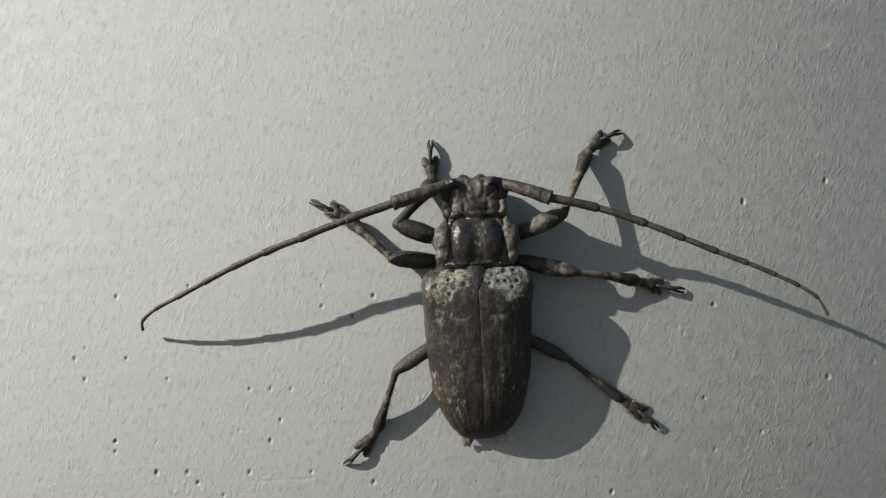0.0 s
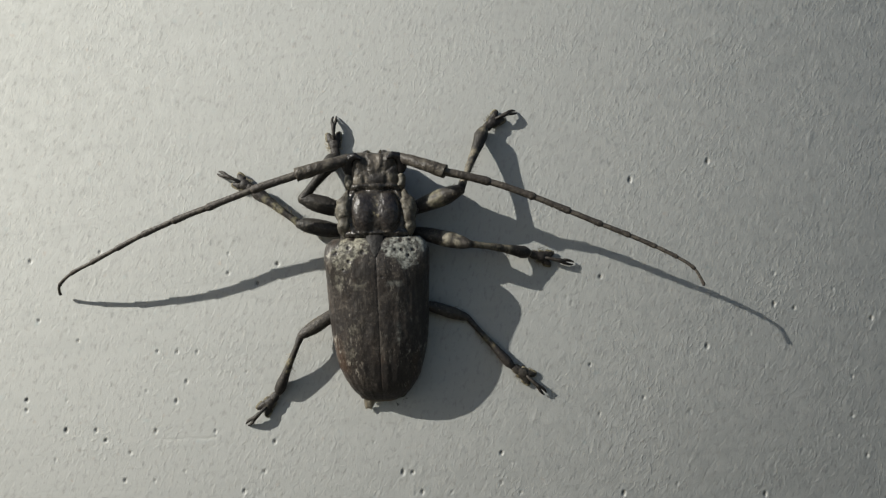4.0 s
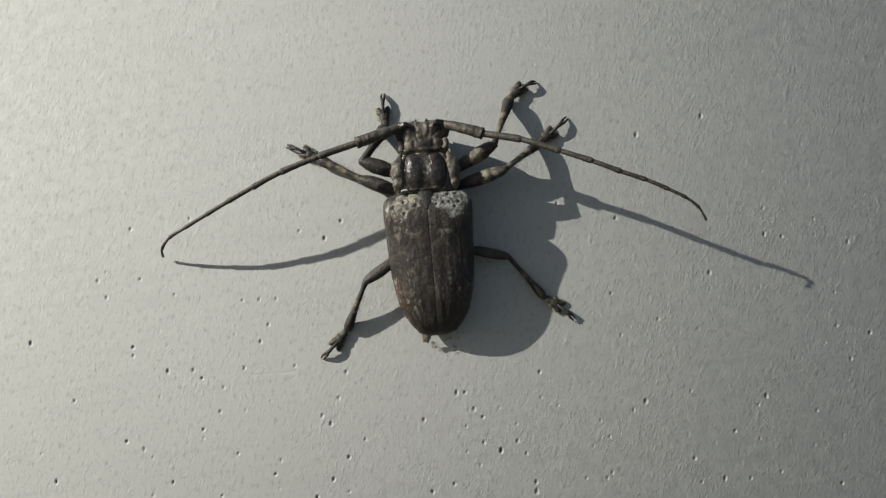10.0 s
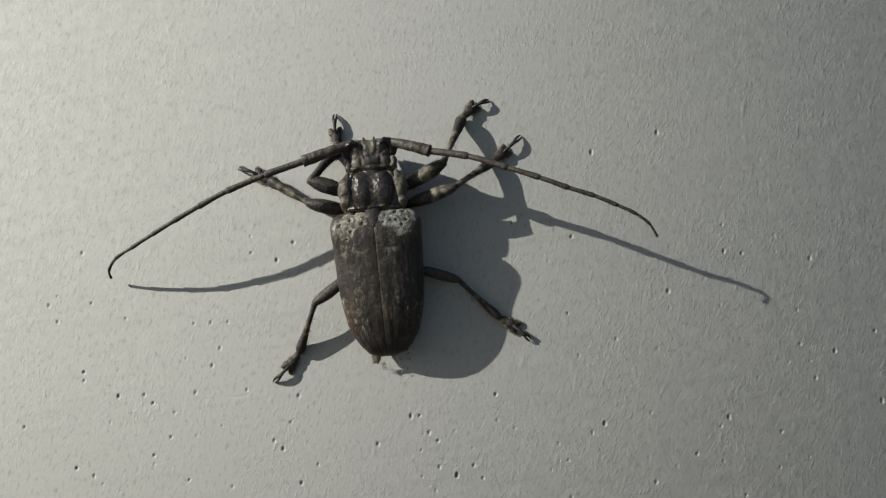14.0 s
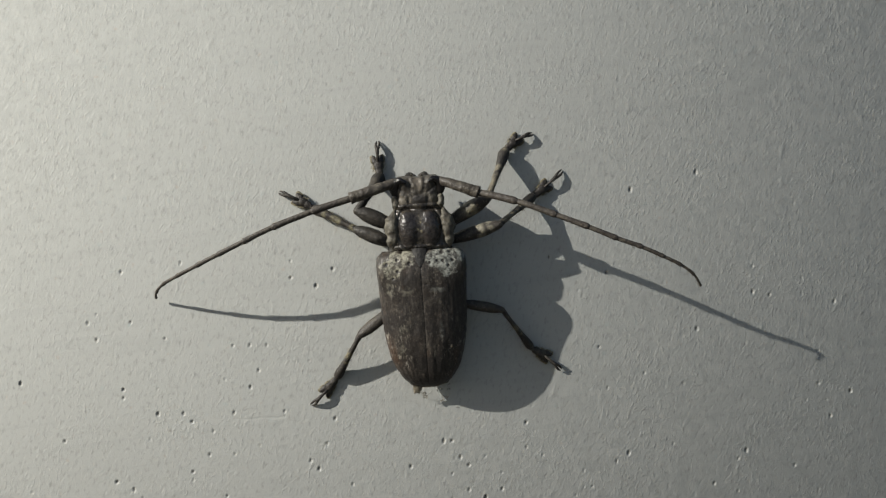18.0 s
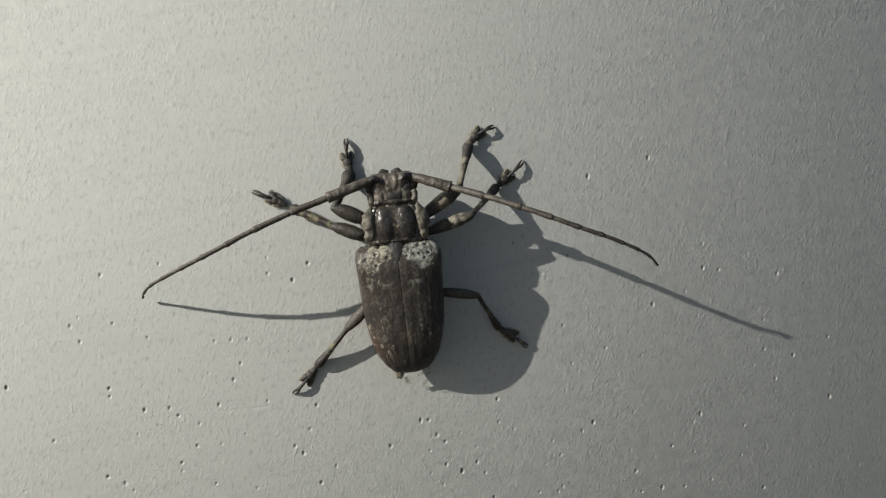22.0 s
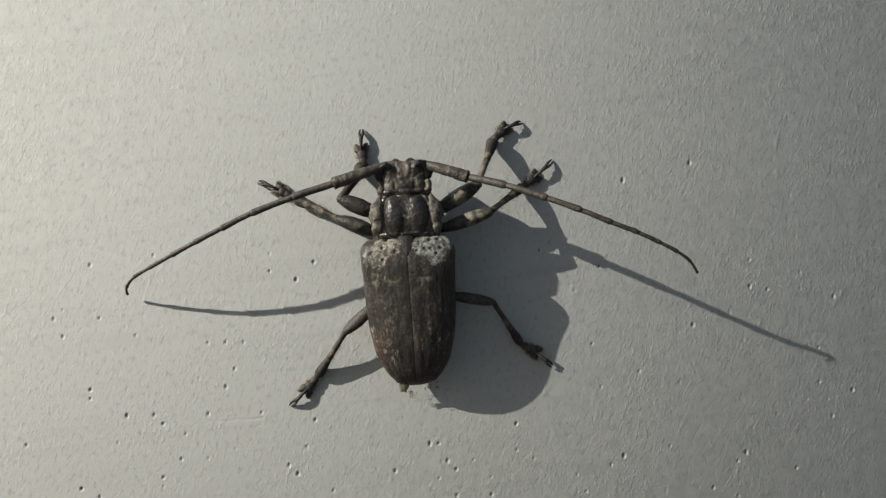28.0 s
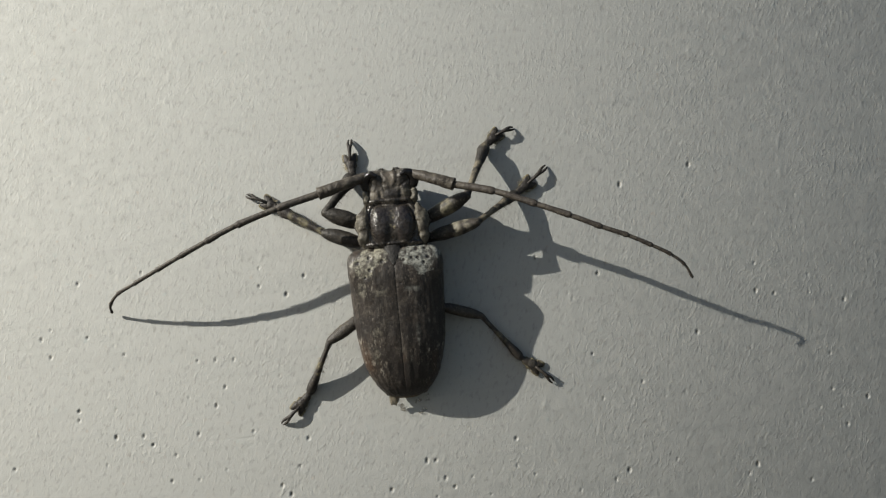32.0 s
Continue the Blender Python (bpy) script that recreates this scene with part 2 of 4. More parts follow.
    m.rough(m.level(m.noise(1500, 3), -0.6, 1.7))
    m.bump((m.noise(900, 4, 0.65), 0.00009), (streak, 0.00006), (m.noise(2600, 2), 0.00004))
    return m.m


def cuticle_material(name, dark, mid, pale, rough=0.5, scale=1.0):
    m = Mat(name, rough, 0.4)
    m.colour(shell_colour(m, dark, mid, pale, scale))
    m.bump((m.noise(1100, 4, 0.65), 0.00018), (m.noise(3200, 3), 0.00006))
    return m.m


def leg_material(name, bands, dark=(0.021, 0.018, 0.0155), pale=(0.13, 0.115, 0.085), tone=1.0):
    """Dark cuticle with pale haired rings at the given stretches along the bone, in millimetres."""
    m = Mat(name, 0.55, 0.35)
    c = shell_colour(m, dark, (0.044 * tone, 0.038 * tone, 0.031 * tone), (0.115 * tone, 0.102 * tone, 0.082 * tone), 2.2)
    z = m.math("ADD", m.axis("Z"), m.math("MULTIPLY", m.math("SUBTRACT", m.noise(900, 3), 0.5), 0.0009))
    for a, b in bands:
        k = m.math("MULTIPLY", m.level(z, a * MM - 0.0002, a * MM + 0.0002), m.level(z, b * MM + 0.0002, b * MM - 0.0002))
        k = m.math("MULTIPLY", k, m.level(m.noise(1300, 4, 0.65), 0.38, 0.56))
        c = m.mix(m.math("MULTIPLY", k, 0.85), c, pale)
    m.colour(c)
    m.bump((m.noise(1300, 4, 0.65), 0.00014), (m.noise(3500, 2), 0.00005))
    return m.m


def head_material():
    """Scaled grey-brown face: a dark crown, a pale brow, dark furrows that part towards the feelers."""
    m = Mat("head_cuticle", 0.46, 0.4)
    c = shell_colour(m, (0.020, 0.0175, 0.0145), (0.052, 0.045, 0.036), (0.125, 0.110, 0.088), 3.0)
    bend = m.math("MULTIPLY", m.math("SUBTRACT", m.noise(900, 4), 0.5), 1.3)
    for cx, cy, rx, ry, amount, tone in ((0.25, 6.05, 0.85, 0.75, 0.85, (0.016, 0.014, 0.013)), (-1.25, 7.5, 0.5, 0.75, 0.7, (0.018, 0.016, 0.014)), (1.7, 7.5, 0.5, 0.75, 0.7, (0.016, 0.015, 0.015)),
                                         (0.3, 7.9, 0.55, 0.8, 0.75, (0.145, 0.125, 0.10)), (-1.6, 6.2, 0.4, 0.5, 0.6, (0.13, 0.115, 0.09)), (1.95, 6.2, 0.4, 0.5, 0.6, (0.12, 0.11, 0.085))):
        d = m.math("ADD", m.near((cx * MM, cy * MM, 6 * MM), (rx * MM, ry * MM, 4 * MM)), bend)
        c = m.mix(m.math("MULTIPLY", m.level(d, 1.15, 0.7), amount), c, tone)
    m.colour(c)
    m.bump((m.noise(1100, 4, 0.65), 0.00018), (m.noise(3200, 3), 0.00006))
    return m.m


def shield_material():
    """Neck shield: purplish black glossy bosses, a tan hind rim and collar, pale specks along the ridge."""
    m = Mat("pronotum_cuticle", 0.3, 0.5)
    c = shell_colour(m, (0.012, 0.0105, 0.009), (0.036, 0.031, 0.025), (0.08, 0.07, 0.057), 2.8)
    bend = m.math("MULTIPLY", m.math("SUBTRACT", m.noise(800, 4), 0.5), 0.9)
    for cx in (-1.04, 1.40):
        d = m.math("ADD", m.near((cx * MM, 3.0 * MM, 6.6 * MM), (1.08 * MM, 1.95 * MM, 4 * MM)), bend)
        c = m.mix(m.math("MULTIPLY", m.level(d, 1.15, 0.8), 0.8), c, m.mix(m.level(m.noise(1900, 4, 0.7), 0.42, 0.66), (0.014, 0.012, 0.0125), (0.030, 0.025, 0.023)))
    d = m.math("ADD", m.near((0.2 * MM, 3.4 * MM, 6.6 * MM), (0.3 * MM, 1.2 * MM, 4 * MM)), bend)
    specks = m.math("MULTIPLY", m.level(d, 1.2, 0.8), m.level(m.noise(3200, 3, 0.6), 0.56, 0.63))
    c = m.mix(m.math("MULTIPLY", specks, 0.9), c, (0.21, 0.185, 0.12))
    m.colour(c)
    m.rough(m.level(m.noise(1700, 3), -0.2, 2.3))
    m.bump((m.noise(1100, 4, 0.65), 0.00016), (m.noise(3200, 3), 0.00006))
    return m.m


def plate_material():
    """Pale scaly plates with dark ringed spots."""
    m = Mat("pale_scaled_cuticle", 0.55, 0.35)
    c = shell_colour(m, (0.045, 0.041, 0.032), (0.105, 0.096, 0.075), (0.20, 0.185, 0.148), 3.0)
    bend = m.math("MULTIPLY", m.math("SUBTRACT", m.noise(900, 4), 0.5), 1.2)
    for cx, cy, r in ((-2.95, 2.5, 0.30), (-2.95, 4.6, 0.34), (3.4, 2.3, 0.34), (3.2, 4.4, 0.3), (-3.3, 1.2, 0.22)):
        d = m.math("ADD", m.near((cx * MM, cy * MM, 6 * MM), (r * MM, 1.5 * r * MM, 4 * MM)), bend)
        c = m.mix(m.math("MULTIPLY", m.level(d, 1.3, 0.6), 0.8), c, (0.022, 0.018, 0.014))
    m.colour(c)
    m.bump((m.noise(1100, 4, 0.65), 0.00018), (m.noise(3200, 3), 0.00006))
    return m.m


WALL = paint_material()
ELYTRA = elytra_material()
PRONOTUM = shield_material()
LOBE = plate_material()
HEAD = head_material()
BELLY = cuticle_material("belly_cuticle", (0.009, 0.008, 0.007), (0.016, 0.014, 0.012), (0.035, 0.029, 0.024))
SCUTELLUM = cuticle_material("scutellum_cuticle", (0.006, 0.0055, 0.005), (0.010, 0.009, 0.008), (0.03, 0.026, 0.021), 0.65)
EYE = Mat("eye_glossy_black", 0.16, 0.5).colour((0.008, 0.007, 0.007))
EYE = EYE.bump((EYE.cells(9000), 0.00003)).m
FEMUR_FORE = leg_material("fore_femur_cuticle", ((2.6, 3.9),), dark=(0.016, 0.014, 0.012), pale=(0.17, 0.155, 0.105))
FEMUR_MID = leg_material("middle_femur_cuticle", ((3.5, 4.4), (4.8, 5.5)), dark=(0.016, 0.014, 0.012), pale=(0.20, 0.185, 0.14))
FEMUR_HIND = leg_material("hind_femur_cuticle", ((2.6, 4.4),), pale=(0.055, 0.048, 0.037))
FEMUR_DARK = leg_material("dark_femur_cuticle", ((4.7, 5.4),), dark=(0.012, 0.011, 0.0095), pale=(0.06, 0.054, 0.042), tone=0.6)
TIBIA_DARK = leg_material("dark_tibia_cuticle", ((3.4, 4.4),), dark=(0.011, 0.010, 0.0085), pale=(0.05, 0.043, 0.033), tone=0.55)
TIBIA_FORE = leg_material("fore_tibia_cuticle", ((0.5, 4.5), (6.8, 7.6)), dark=(0.010, 0.009, 0.008), pale=(0.15, 0.132, 0.095), tone=0.5)
TIBIA_MID = leg_material("middle_tibia_cuticle", ((0.3, 0.8), (2.1, 3.5), (4.0, 4.3)), dark=(0.014, 0.012, 0.011), pale=(0.22, 0.20, 0.125), tone=0.8)
TIBIA_HIND = leg_material("hind_tibia_cuticle", ((2.5, 3.9),), dark=(0.012, 0.010, 0.009), pale=(0.19, 0.165, 0.095), tone=0.7)
TARSUS = leg_material("tarsus_cuticle", (), dark=(0.011, 0.009, 0.008), tone=0.6)
PAD = cuticle_material("yellow_haired_pad", (0.05, 0.043, 0.024), (0.16, 0.14, 0.085), (0.27, 0.24, 0.155), 0.6, 3.0)
SCAPE = cuticle_material("scape_cuticle", (0.026, 0.022, 0.018), (0.055, 0.047, 0.037), (0.12, 0.107, 0.082), 0.5, 3.0)
RING = leg_material("antenna_segment_cuticle", ((-0.2, 1.3),), dark=(0.024, 0.020, 0.017), pale=(0.085, 0.075, 0.06))


def wing_material(name, cover):
    m = Mat(name, 0.45, 0.4)
    m.colour(m.mix(m.noise(900, 3), (0.20, 0.175, 0.13), (0.32, 0.29, 0.23)))
    m.b.inputs["Transmission Weight"].default_value = 0.5
    m.link(m.level(m.noise(1400, 3), 0.75 - cover, 1.05 - cover), m.b.inputs["Alpha"])
    return m.m


WING = wing_material("wing_membrane", 1.0)
WING_CLEAR = wing_material("clear_wing_membrane", 0.24)
HAIR = Mat("pale_bristle", 0.5, 0.4).colour((0.20, 0.175, 0.12)).m


def soil_material():
    m = Mat("dry_soil", 0.95, 0.2)
    m.colour(m.mix(m.noise(6, 6), (0.075, 0.072, 0.062), (0.12, 0.115, 0.10)))
    m.bump((m.noise(40, 5), 0.01))
    return m.m


SOIL = soil_material()


# ---- builders ----
def part(name, bm, material, parent=None, label="", smooth=True, size=MM):
    """Links a bmesh drawn in millimetres as one mesh object."""
    bm.normal_update()
    bmesh.ops.recalc_face_normals(bm, faces=bm.faces)
    me = bpy.data.meshes.new(name)
    for f in bm.faces:
        f.smooth = smooth
    bm.to_mesh(me)
    bm.free()
    me.transform(Matrix.Scale(size, 4))
    me.materials.append(material)
    if any(p.material_index for p in me.polygons):
        me.materials.append(HAIR)
    ob = new(name, me)
    if parent is not None:
        ob.parent = parent
    if label:
        tagged(ob, label)
    return ob


def ring_loft(bm, rings, closed=True):
    """Faces between rings of equally many places; the ends are capped."""
    rows = [[bm.verts.new(p) for p in r] for r in rings]
    n = len(rows[0])
    for a, b in zip(rows, rows[1:]):
        for i in range(n if closed else n - 1):
            j = (i + 1) % n
            bm.faces.new((a[i], a[j], b[j], b[i]))
    if closed:
        bm.faces.new(rows[0])
        bm.faces.new(rows[-1][::-1])
    return rows


def lerp_table(table, x):
    """Smooth curve through a short table of (x, value) with x rising."""
    if x <= table[0][0]:
        return table[0][1]
    if x >= table[-1][0]:
        return table[-1][1]
    n = len(table) - 1
    def slope(i):
        if i == 0 or i == n:
            j = min(i, n - 1)
            return (table[j + 1][1] - table[j][1]) / (table[j + 1][0] - table[j][0])
        a = (table[i][1] - table[i - 1][1]) / (table[i][0] - table[i - 1][0])
        b = (table[i + 1][1] - table[i][1]) / (table[i + 1][0] - table[i][0])
        return 0.0 if a * b <= 0 else 2 * a * b / (a + b)
    for i in range(n):
        (x0, v0), (x1, v1) = table[i], table[i + 1]
        if x <= x1:
            h = x1 - x0
            k = (x - x0) / h
            k2, k3 = k * k, k ** 3
            return (2 * k3 - 3 * k2 + 1) * v0 + (k3 - 2 * k2 + k) * h * slope(i) + (3 * k2 - 2 * k3) * v1 + (k3 - k2) * h * slope(i + 1)


def frame_of(d):
    """Two directions square to d."""
    up = Vector((0, 0, 1)) if abs(d.z) < 0.9 else Vector((0, 1, 0))
    a = d.cross(up).normalized()
    return a, d.cross(a).normalized()


def tube(bm, places, radii, sides=10, lump=0.0, flat=1.0, seed=0):
    """A round-ended limb along places with a radius at each."""
    places = [Vector(p) for p in places]
    first, last = (places[0] - places[1]).normalized(), (places[-1] - places[-2]).normalized()
    pts = [places[0] + first * radii[0] * 0.75, places[0] + first * radii[0] * 0.5] + places + [places[-1] + last * radii[-1] * 0.5, places[-1] + last * radii[-1] * 0.75]
    rad = [radii[0] * 0.35, radii[0] * 0.8] + list(radii) + [radii[-1] * 0.8, radii[-1] * 0.35]
    rings = []
    for i, (p, r) in enumerate(zip(pts, rad)):
        d = (pts[min(i + 1, len(pts) - 1)] - pts[max(i - 1, 0)]).normalized()
        a, b = frame_of(d)
        ring = []
        for k in range(sides):
            w = 2 * math.pi * k / sides
            q = p + a * math.cos(w) * r + b * math.sin(w) * r * flat
            if lump:
                q += (q - p).normalized() * noise.noise(q * 1.7 + Vector((seed, 0, 0))) * lump * r
            ring.append(q)
        rings.append(ring)
    ring_loft(bm, rings)


def rough_limb(bm, places, radii, seed):
    """A pitted limb of many short rings, cut off square at its lipped far end."""
    n = 6 * (len(places) - 1)
    d = (Vector(places[-1]) - Vector(places[0])).normalized()
    a, b = frame_of(d)
    rings = []
    for i in range(-2, n + 4):
        u = min(max(i / 6, 0), len(places) - 1)
        p = Vector([lerp_table([(k, q[c]) for k, q in enumerate(places)], u) for c in range(3)])
        r = lerp_table(list(enumerate(radii)), u)
        if i < 0:
            p, r = p + d * (0.1 * i), r * (1 + 0.25 * i)
        if i > n:
            p, r = p + d * (0.07, 0.10, 0.02)[i - n - 1], r * (0.98, 0.80, 0.5)[i - n - 1]
        ring = []
        for k in range(22):
            w = 2 * math.pi * k / 22
            way = a * math.cos(w) + b * math.sin(w)
            q = p + way * r
            ring.append(q + way * r * (0.12 * noise.noise(q * 1.6 + Vector((seed, 0, 0))) + 0.07 * noise.noise(q * 3.0)))
        rings.append(ring)
    ring_loft(bm, rings)


def spaced(a, b, n):
    a, b = Vector(a), Vector(b)
    return [a.lerp(b, i / n) for i in range(n + 1)]


def hairs(bm, places, way, length, rng, spread=0.4):
    """Fine stiff bristles, each a slender three-sided spike."""
    for p in places:
        d = (Vector(way) + Vector([rng.uniform(-spread, spread) for _ in range(3)])).normalized()
        a, b = frame_of(d)
        tip = bm.verts.new(p + d * length * rng.uniform(0.6, 1.1))
        base = [bm.verts.new(p + (a * math.cos(w) + b * math.sin(w)) * 0.02) for w in (0, 2.1, 4.2)]
        for i in range(3):
            bm.faces.new((base[i], base[(i + 1) % 3], tip)).material_index = 1


# ---- the wall ----
# blisters burst in the paint: places across and up from the beetle, in millimetres
PITS_FAR_WEST = [
    (-47, -15), (-46, -28), (-44.3, -31.3), (-42, -22), (-39, -8), (-38, -10), (-38, -7), (-36, -27), (-35, -17),
    (-35, -16), (-35, -2), (-34, -28), (-34, -8), (-33.1, -33.4), (-33, -29), (-32, -22), (-31, -19), (-31, -16),
    (-30.7, -32), (-30, -10), (-28, -19), (-28, -1), (-27, -27), (-27, -26), (-27, -20), (-26.8, -34.8), (-25, -33.8),
    (-25, -24), (-24.5, -21.2), (-23, -29), (-23, -15),
]
PITS_WEST = [
    (-22, -24), (-22, -19), (-22, -11), (-20, -16), (-20, -11), (-19, -23), (-19, -14), (-18.7, -31.6), (-18, -30),
    (-18, -11), (-16, -19), (-15, -3), (-15, -1), (-13.9, -34.5), (-13, -25), (-13, -13), (-12, -26), (-12, -4),
    (-11.9, -32.5), (-11, -23), (-10.1, -34), (-10, -30), (-10, -20), (-10, -2), (-8, -28), (-1, -26), (-0.3, -34.5),
    (0, -20), (2.3, -33.7), (3, -23), (4, -30),
]
PITS_EAST = [
    (4, -27), (4, -23), (5, -25), (5.5, -31.6), (6, -29), (6, -26), (8, -30), (8, -30), (8, -25),
    (10, -29), (10, -27), (11, -30.5), (12, -35), (12, -33.9), (13, -24), (13, -21), (15, -25), (16, -1),
    (18, -33.7), (19, -30), (20, -27), (20.5, -33.8), (21, -29), (21.1, -33.2), (22, -12), (23, -17), (23, -3),
    (24, -26), (25.5, -25), (26, 7), (27.5, -15.3),
]
PITS_FAR_EAST = [
    (31, -32), (31, -24), (31.7, -34.8), (34, -10), (34, 9), (34.5, -34.5), (36, -29), (37.6, -34.6), (39, -30),
    (39, -26), (40, -25), (40.9, -5.6), (40.9, -2.5), (41.3, -34), (43, -6), (45.5, -31), (46, -27), (47, -4),
    (47.5, -19), (48.5, -35.7), (49, -30), (49, -17), (49, -13), (50, -19), (50.5, -21), (51, -7), (53, -18),
    (57.9, -15.9), (58, -24), (62.1, -33.7),
]
PINHOLES = [
    (-44, -13), (-43, -24), (-38, -13), (-36, -12), (-25, -13), (-23, -9), (-17.5, 1.5), (-15.7, 4.8), (-14, 10),
    (-13, -8), (8, 8), (12, -22), (14, -22), (14, 16), (20, -29), (24, -16), (24, 16), (27, 2),
    (29, -19), (30, -17), (40, -12), (41, 2), (46, 5), (46, 14), (47, -31), (47, -6), (54, -16),
    (57, 16),
]


def build_wall():
    """A painted wall: its face is a fine sheet near the beetle and coarse further out, with burst blisters pressed into it."""
    step = 0.125
    def lines(lo, hi, inner_lo, inner_hi):
        inner = np.arange(inner_lo, inner_hi + step / 2, step)
        grow = np.cumsum(step * 1.35 ** np.arange(1, 40))
        left = inner_lo - grow[grow < inner_lo - lo][::-1]
        right = inner_hi + grow[grow < hi - inner_hi]
        return np.concatenate([[lo], left, inner, right, [hi]])
    xs, zs = lines(-1500, 1500, -52, 68), lines(-1300, 1300, -42, 38)
    X, Z = np.meshgrid(xs, zs, indexing="ij")
    D = np.zeros_like(X)
    rng = np.random.default_rng(4)
    def press(px, pz, r, deep):
        i0, i1 = np.searchsorted(xs, (px - 4 * r, px + 4 * r))
        j0, j1 = np.searchsorted(zs, (pz - 4 * r, pz + 4 * r))
        x, z = X[i0:i1, j0:j1] - px, Z[i0:i1, j0:j1] - pz
        e = np.hypot(x / rng.uniform(0.8, 1.05), z / rng.uniform(1.0, 1.9)) / r
        D[i0:i1, j0:j1] += deep * np.exp(-e ** 4) - 0.07 * deep * np.exp(-((e - 1.5) / 0.45) ** 2)
    for px, pz in PITS_FAR_WEST + PITS_WEST + PITS_EAST + PITS_FAR_EAST:
        k = rng.random()
        press(px, pz, 0.11 + 0.07 * k, 0.06 + 0.075 * k)
    for px, pz in PINHOLES:
        press(px, pz, 0.11, 0.035)
    for _ in range(60):
        x, z = rng.uniform(-50, 66), rng.uniform(-40, 10)
        press(x, z, rng.uniform(0.13, 0.18), rng.uniform(0.012, 0.03))
    # a hair-thin scratch below the beetle
    run = np.clip((X + 19.0) / 3.2, -1, 1)
    D += 0.016 * np.exp(-((Z + 19.75 + 0.05 * np.sin(2.1 * X) - 0.12 * run) / 0.1) ** 2) * (np.abs(X + 19.0) < 3.2)
    # low dabs and laps left by the brush
    for _ in range(500):
        x, z = rng.uniform(-50, 66), rng.uniform(-40, 36)
        a, l, w, h = rng.normal(1.45, 0.35), rng.uniform(0.3, 0.7), rng.uniform(0.16, 0.24), rng.uniform(0.006, 0.018)
        i0, i1 = np.searchsorted(xs, (x - 2.5, x + 2.5))
        j0, j1 = np.searchsorted(zs, (z - 2.5, z + 2.5))
        u = (X[i0:i1, j0:j1] - x) * math.cos(a) + (Z[i0:i1, j0:j1] - z) * math.sin(a)
        v = -(X[i0:i1, j0:j1] - x) * math.sin(a) + (Z[i0:i1, j0:j1] - z) * math.cos(a)
        D[i0:i1, j0:j1] -= h * np.exp(-(u / l) ** 2 - (v / w) ** 2)
    nx, nz = X.shape
    front = np.stack([X, D, Z], -1).reshape(-1, 3)
    idx = np.arange(nx * nz).reshape(nx, nz)
    quads = np.stack([idx[:-1, :-1], idx[1:, :-1], idx[1:, 1:], idx[:-1, 1:]], -1).reshape(-1, 4)
    back = np.array([(-1500, 120, -1300), (1500, 120, -1300), (1500, 120, 1300), (-1500, 120, 1300)], float)
    n = nx * nz
    rim = [[n + 1, n, n + 3, n + 2],
           [n, n + 1, *idx[::-1, 0]], [n + 2, n + 3, *idx[:, -1]],
           [n + 3, n, *idx[0, :]], [n + 1, n + 2, *idx[-1, ::-1]]]
    me = bpy.data.meshes.new("wall_north")
    me.from_pydata((np.concatenate([front, back]) * MM).tolist(), [], quads.tolist() + [[int(i) for i in f] for f in rim])
    me.polygons.foreach_set("use_smooth", [True] * len(quads) + [False] * 5)
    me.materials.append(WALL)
    ob = new("wall_north", me)
    ob.location = (0, 0, 1.3)
    return tagged(ob, "pale grey-white painted wall with small burst blisters", "wall", kind="structure")


def build_ground():
    bm = bmesh.new()
    bmesh.ops.create_grid(bm, x_segments=8, y_segments=8, size=400)
    ob = part("ground", bm, SOIL, smooth=False, size=1.0)
    ob.location = (0, 0, 0)
    return tagged(ob, "dry brown earth at the foot of the wall", "ground", kind="structure")


# ---- the beetle, drawn in millimetres: x across, y to the head, z off the wall ----
YAW = 3.5
HALF = [(-16.2, 0.9), (-15.8, 1.9), (-15.0, 2.8), (-13.5, 3.75), (-11.0, 4.5), (-7.0, 4.95), (-3.0, 5.1), (-1.0, 5.15), (0.0, 4.95), (0.6, 4.3)]
TOP = [(-16.2, 1.7), (-15.7, 2.7), (-14.8, 3.8), (-13.0, 4.75), (-11.0, 5.45), (-9.0, 5.9), (-5.0, 6.45), (-2.0, 6.75), (-0.4, 6.6), (0.3, 6.2), (0.6, 5.7)]
SIDE = [(-16.2, 1.4), (-13.0, 1.8), (-8.0, 2.2), (-3.0, 2.7), (0.0, 3.1), (0.6, 3.5)]


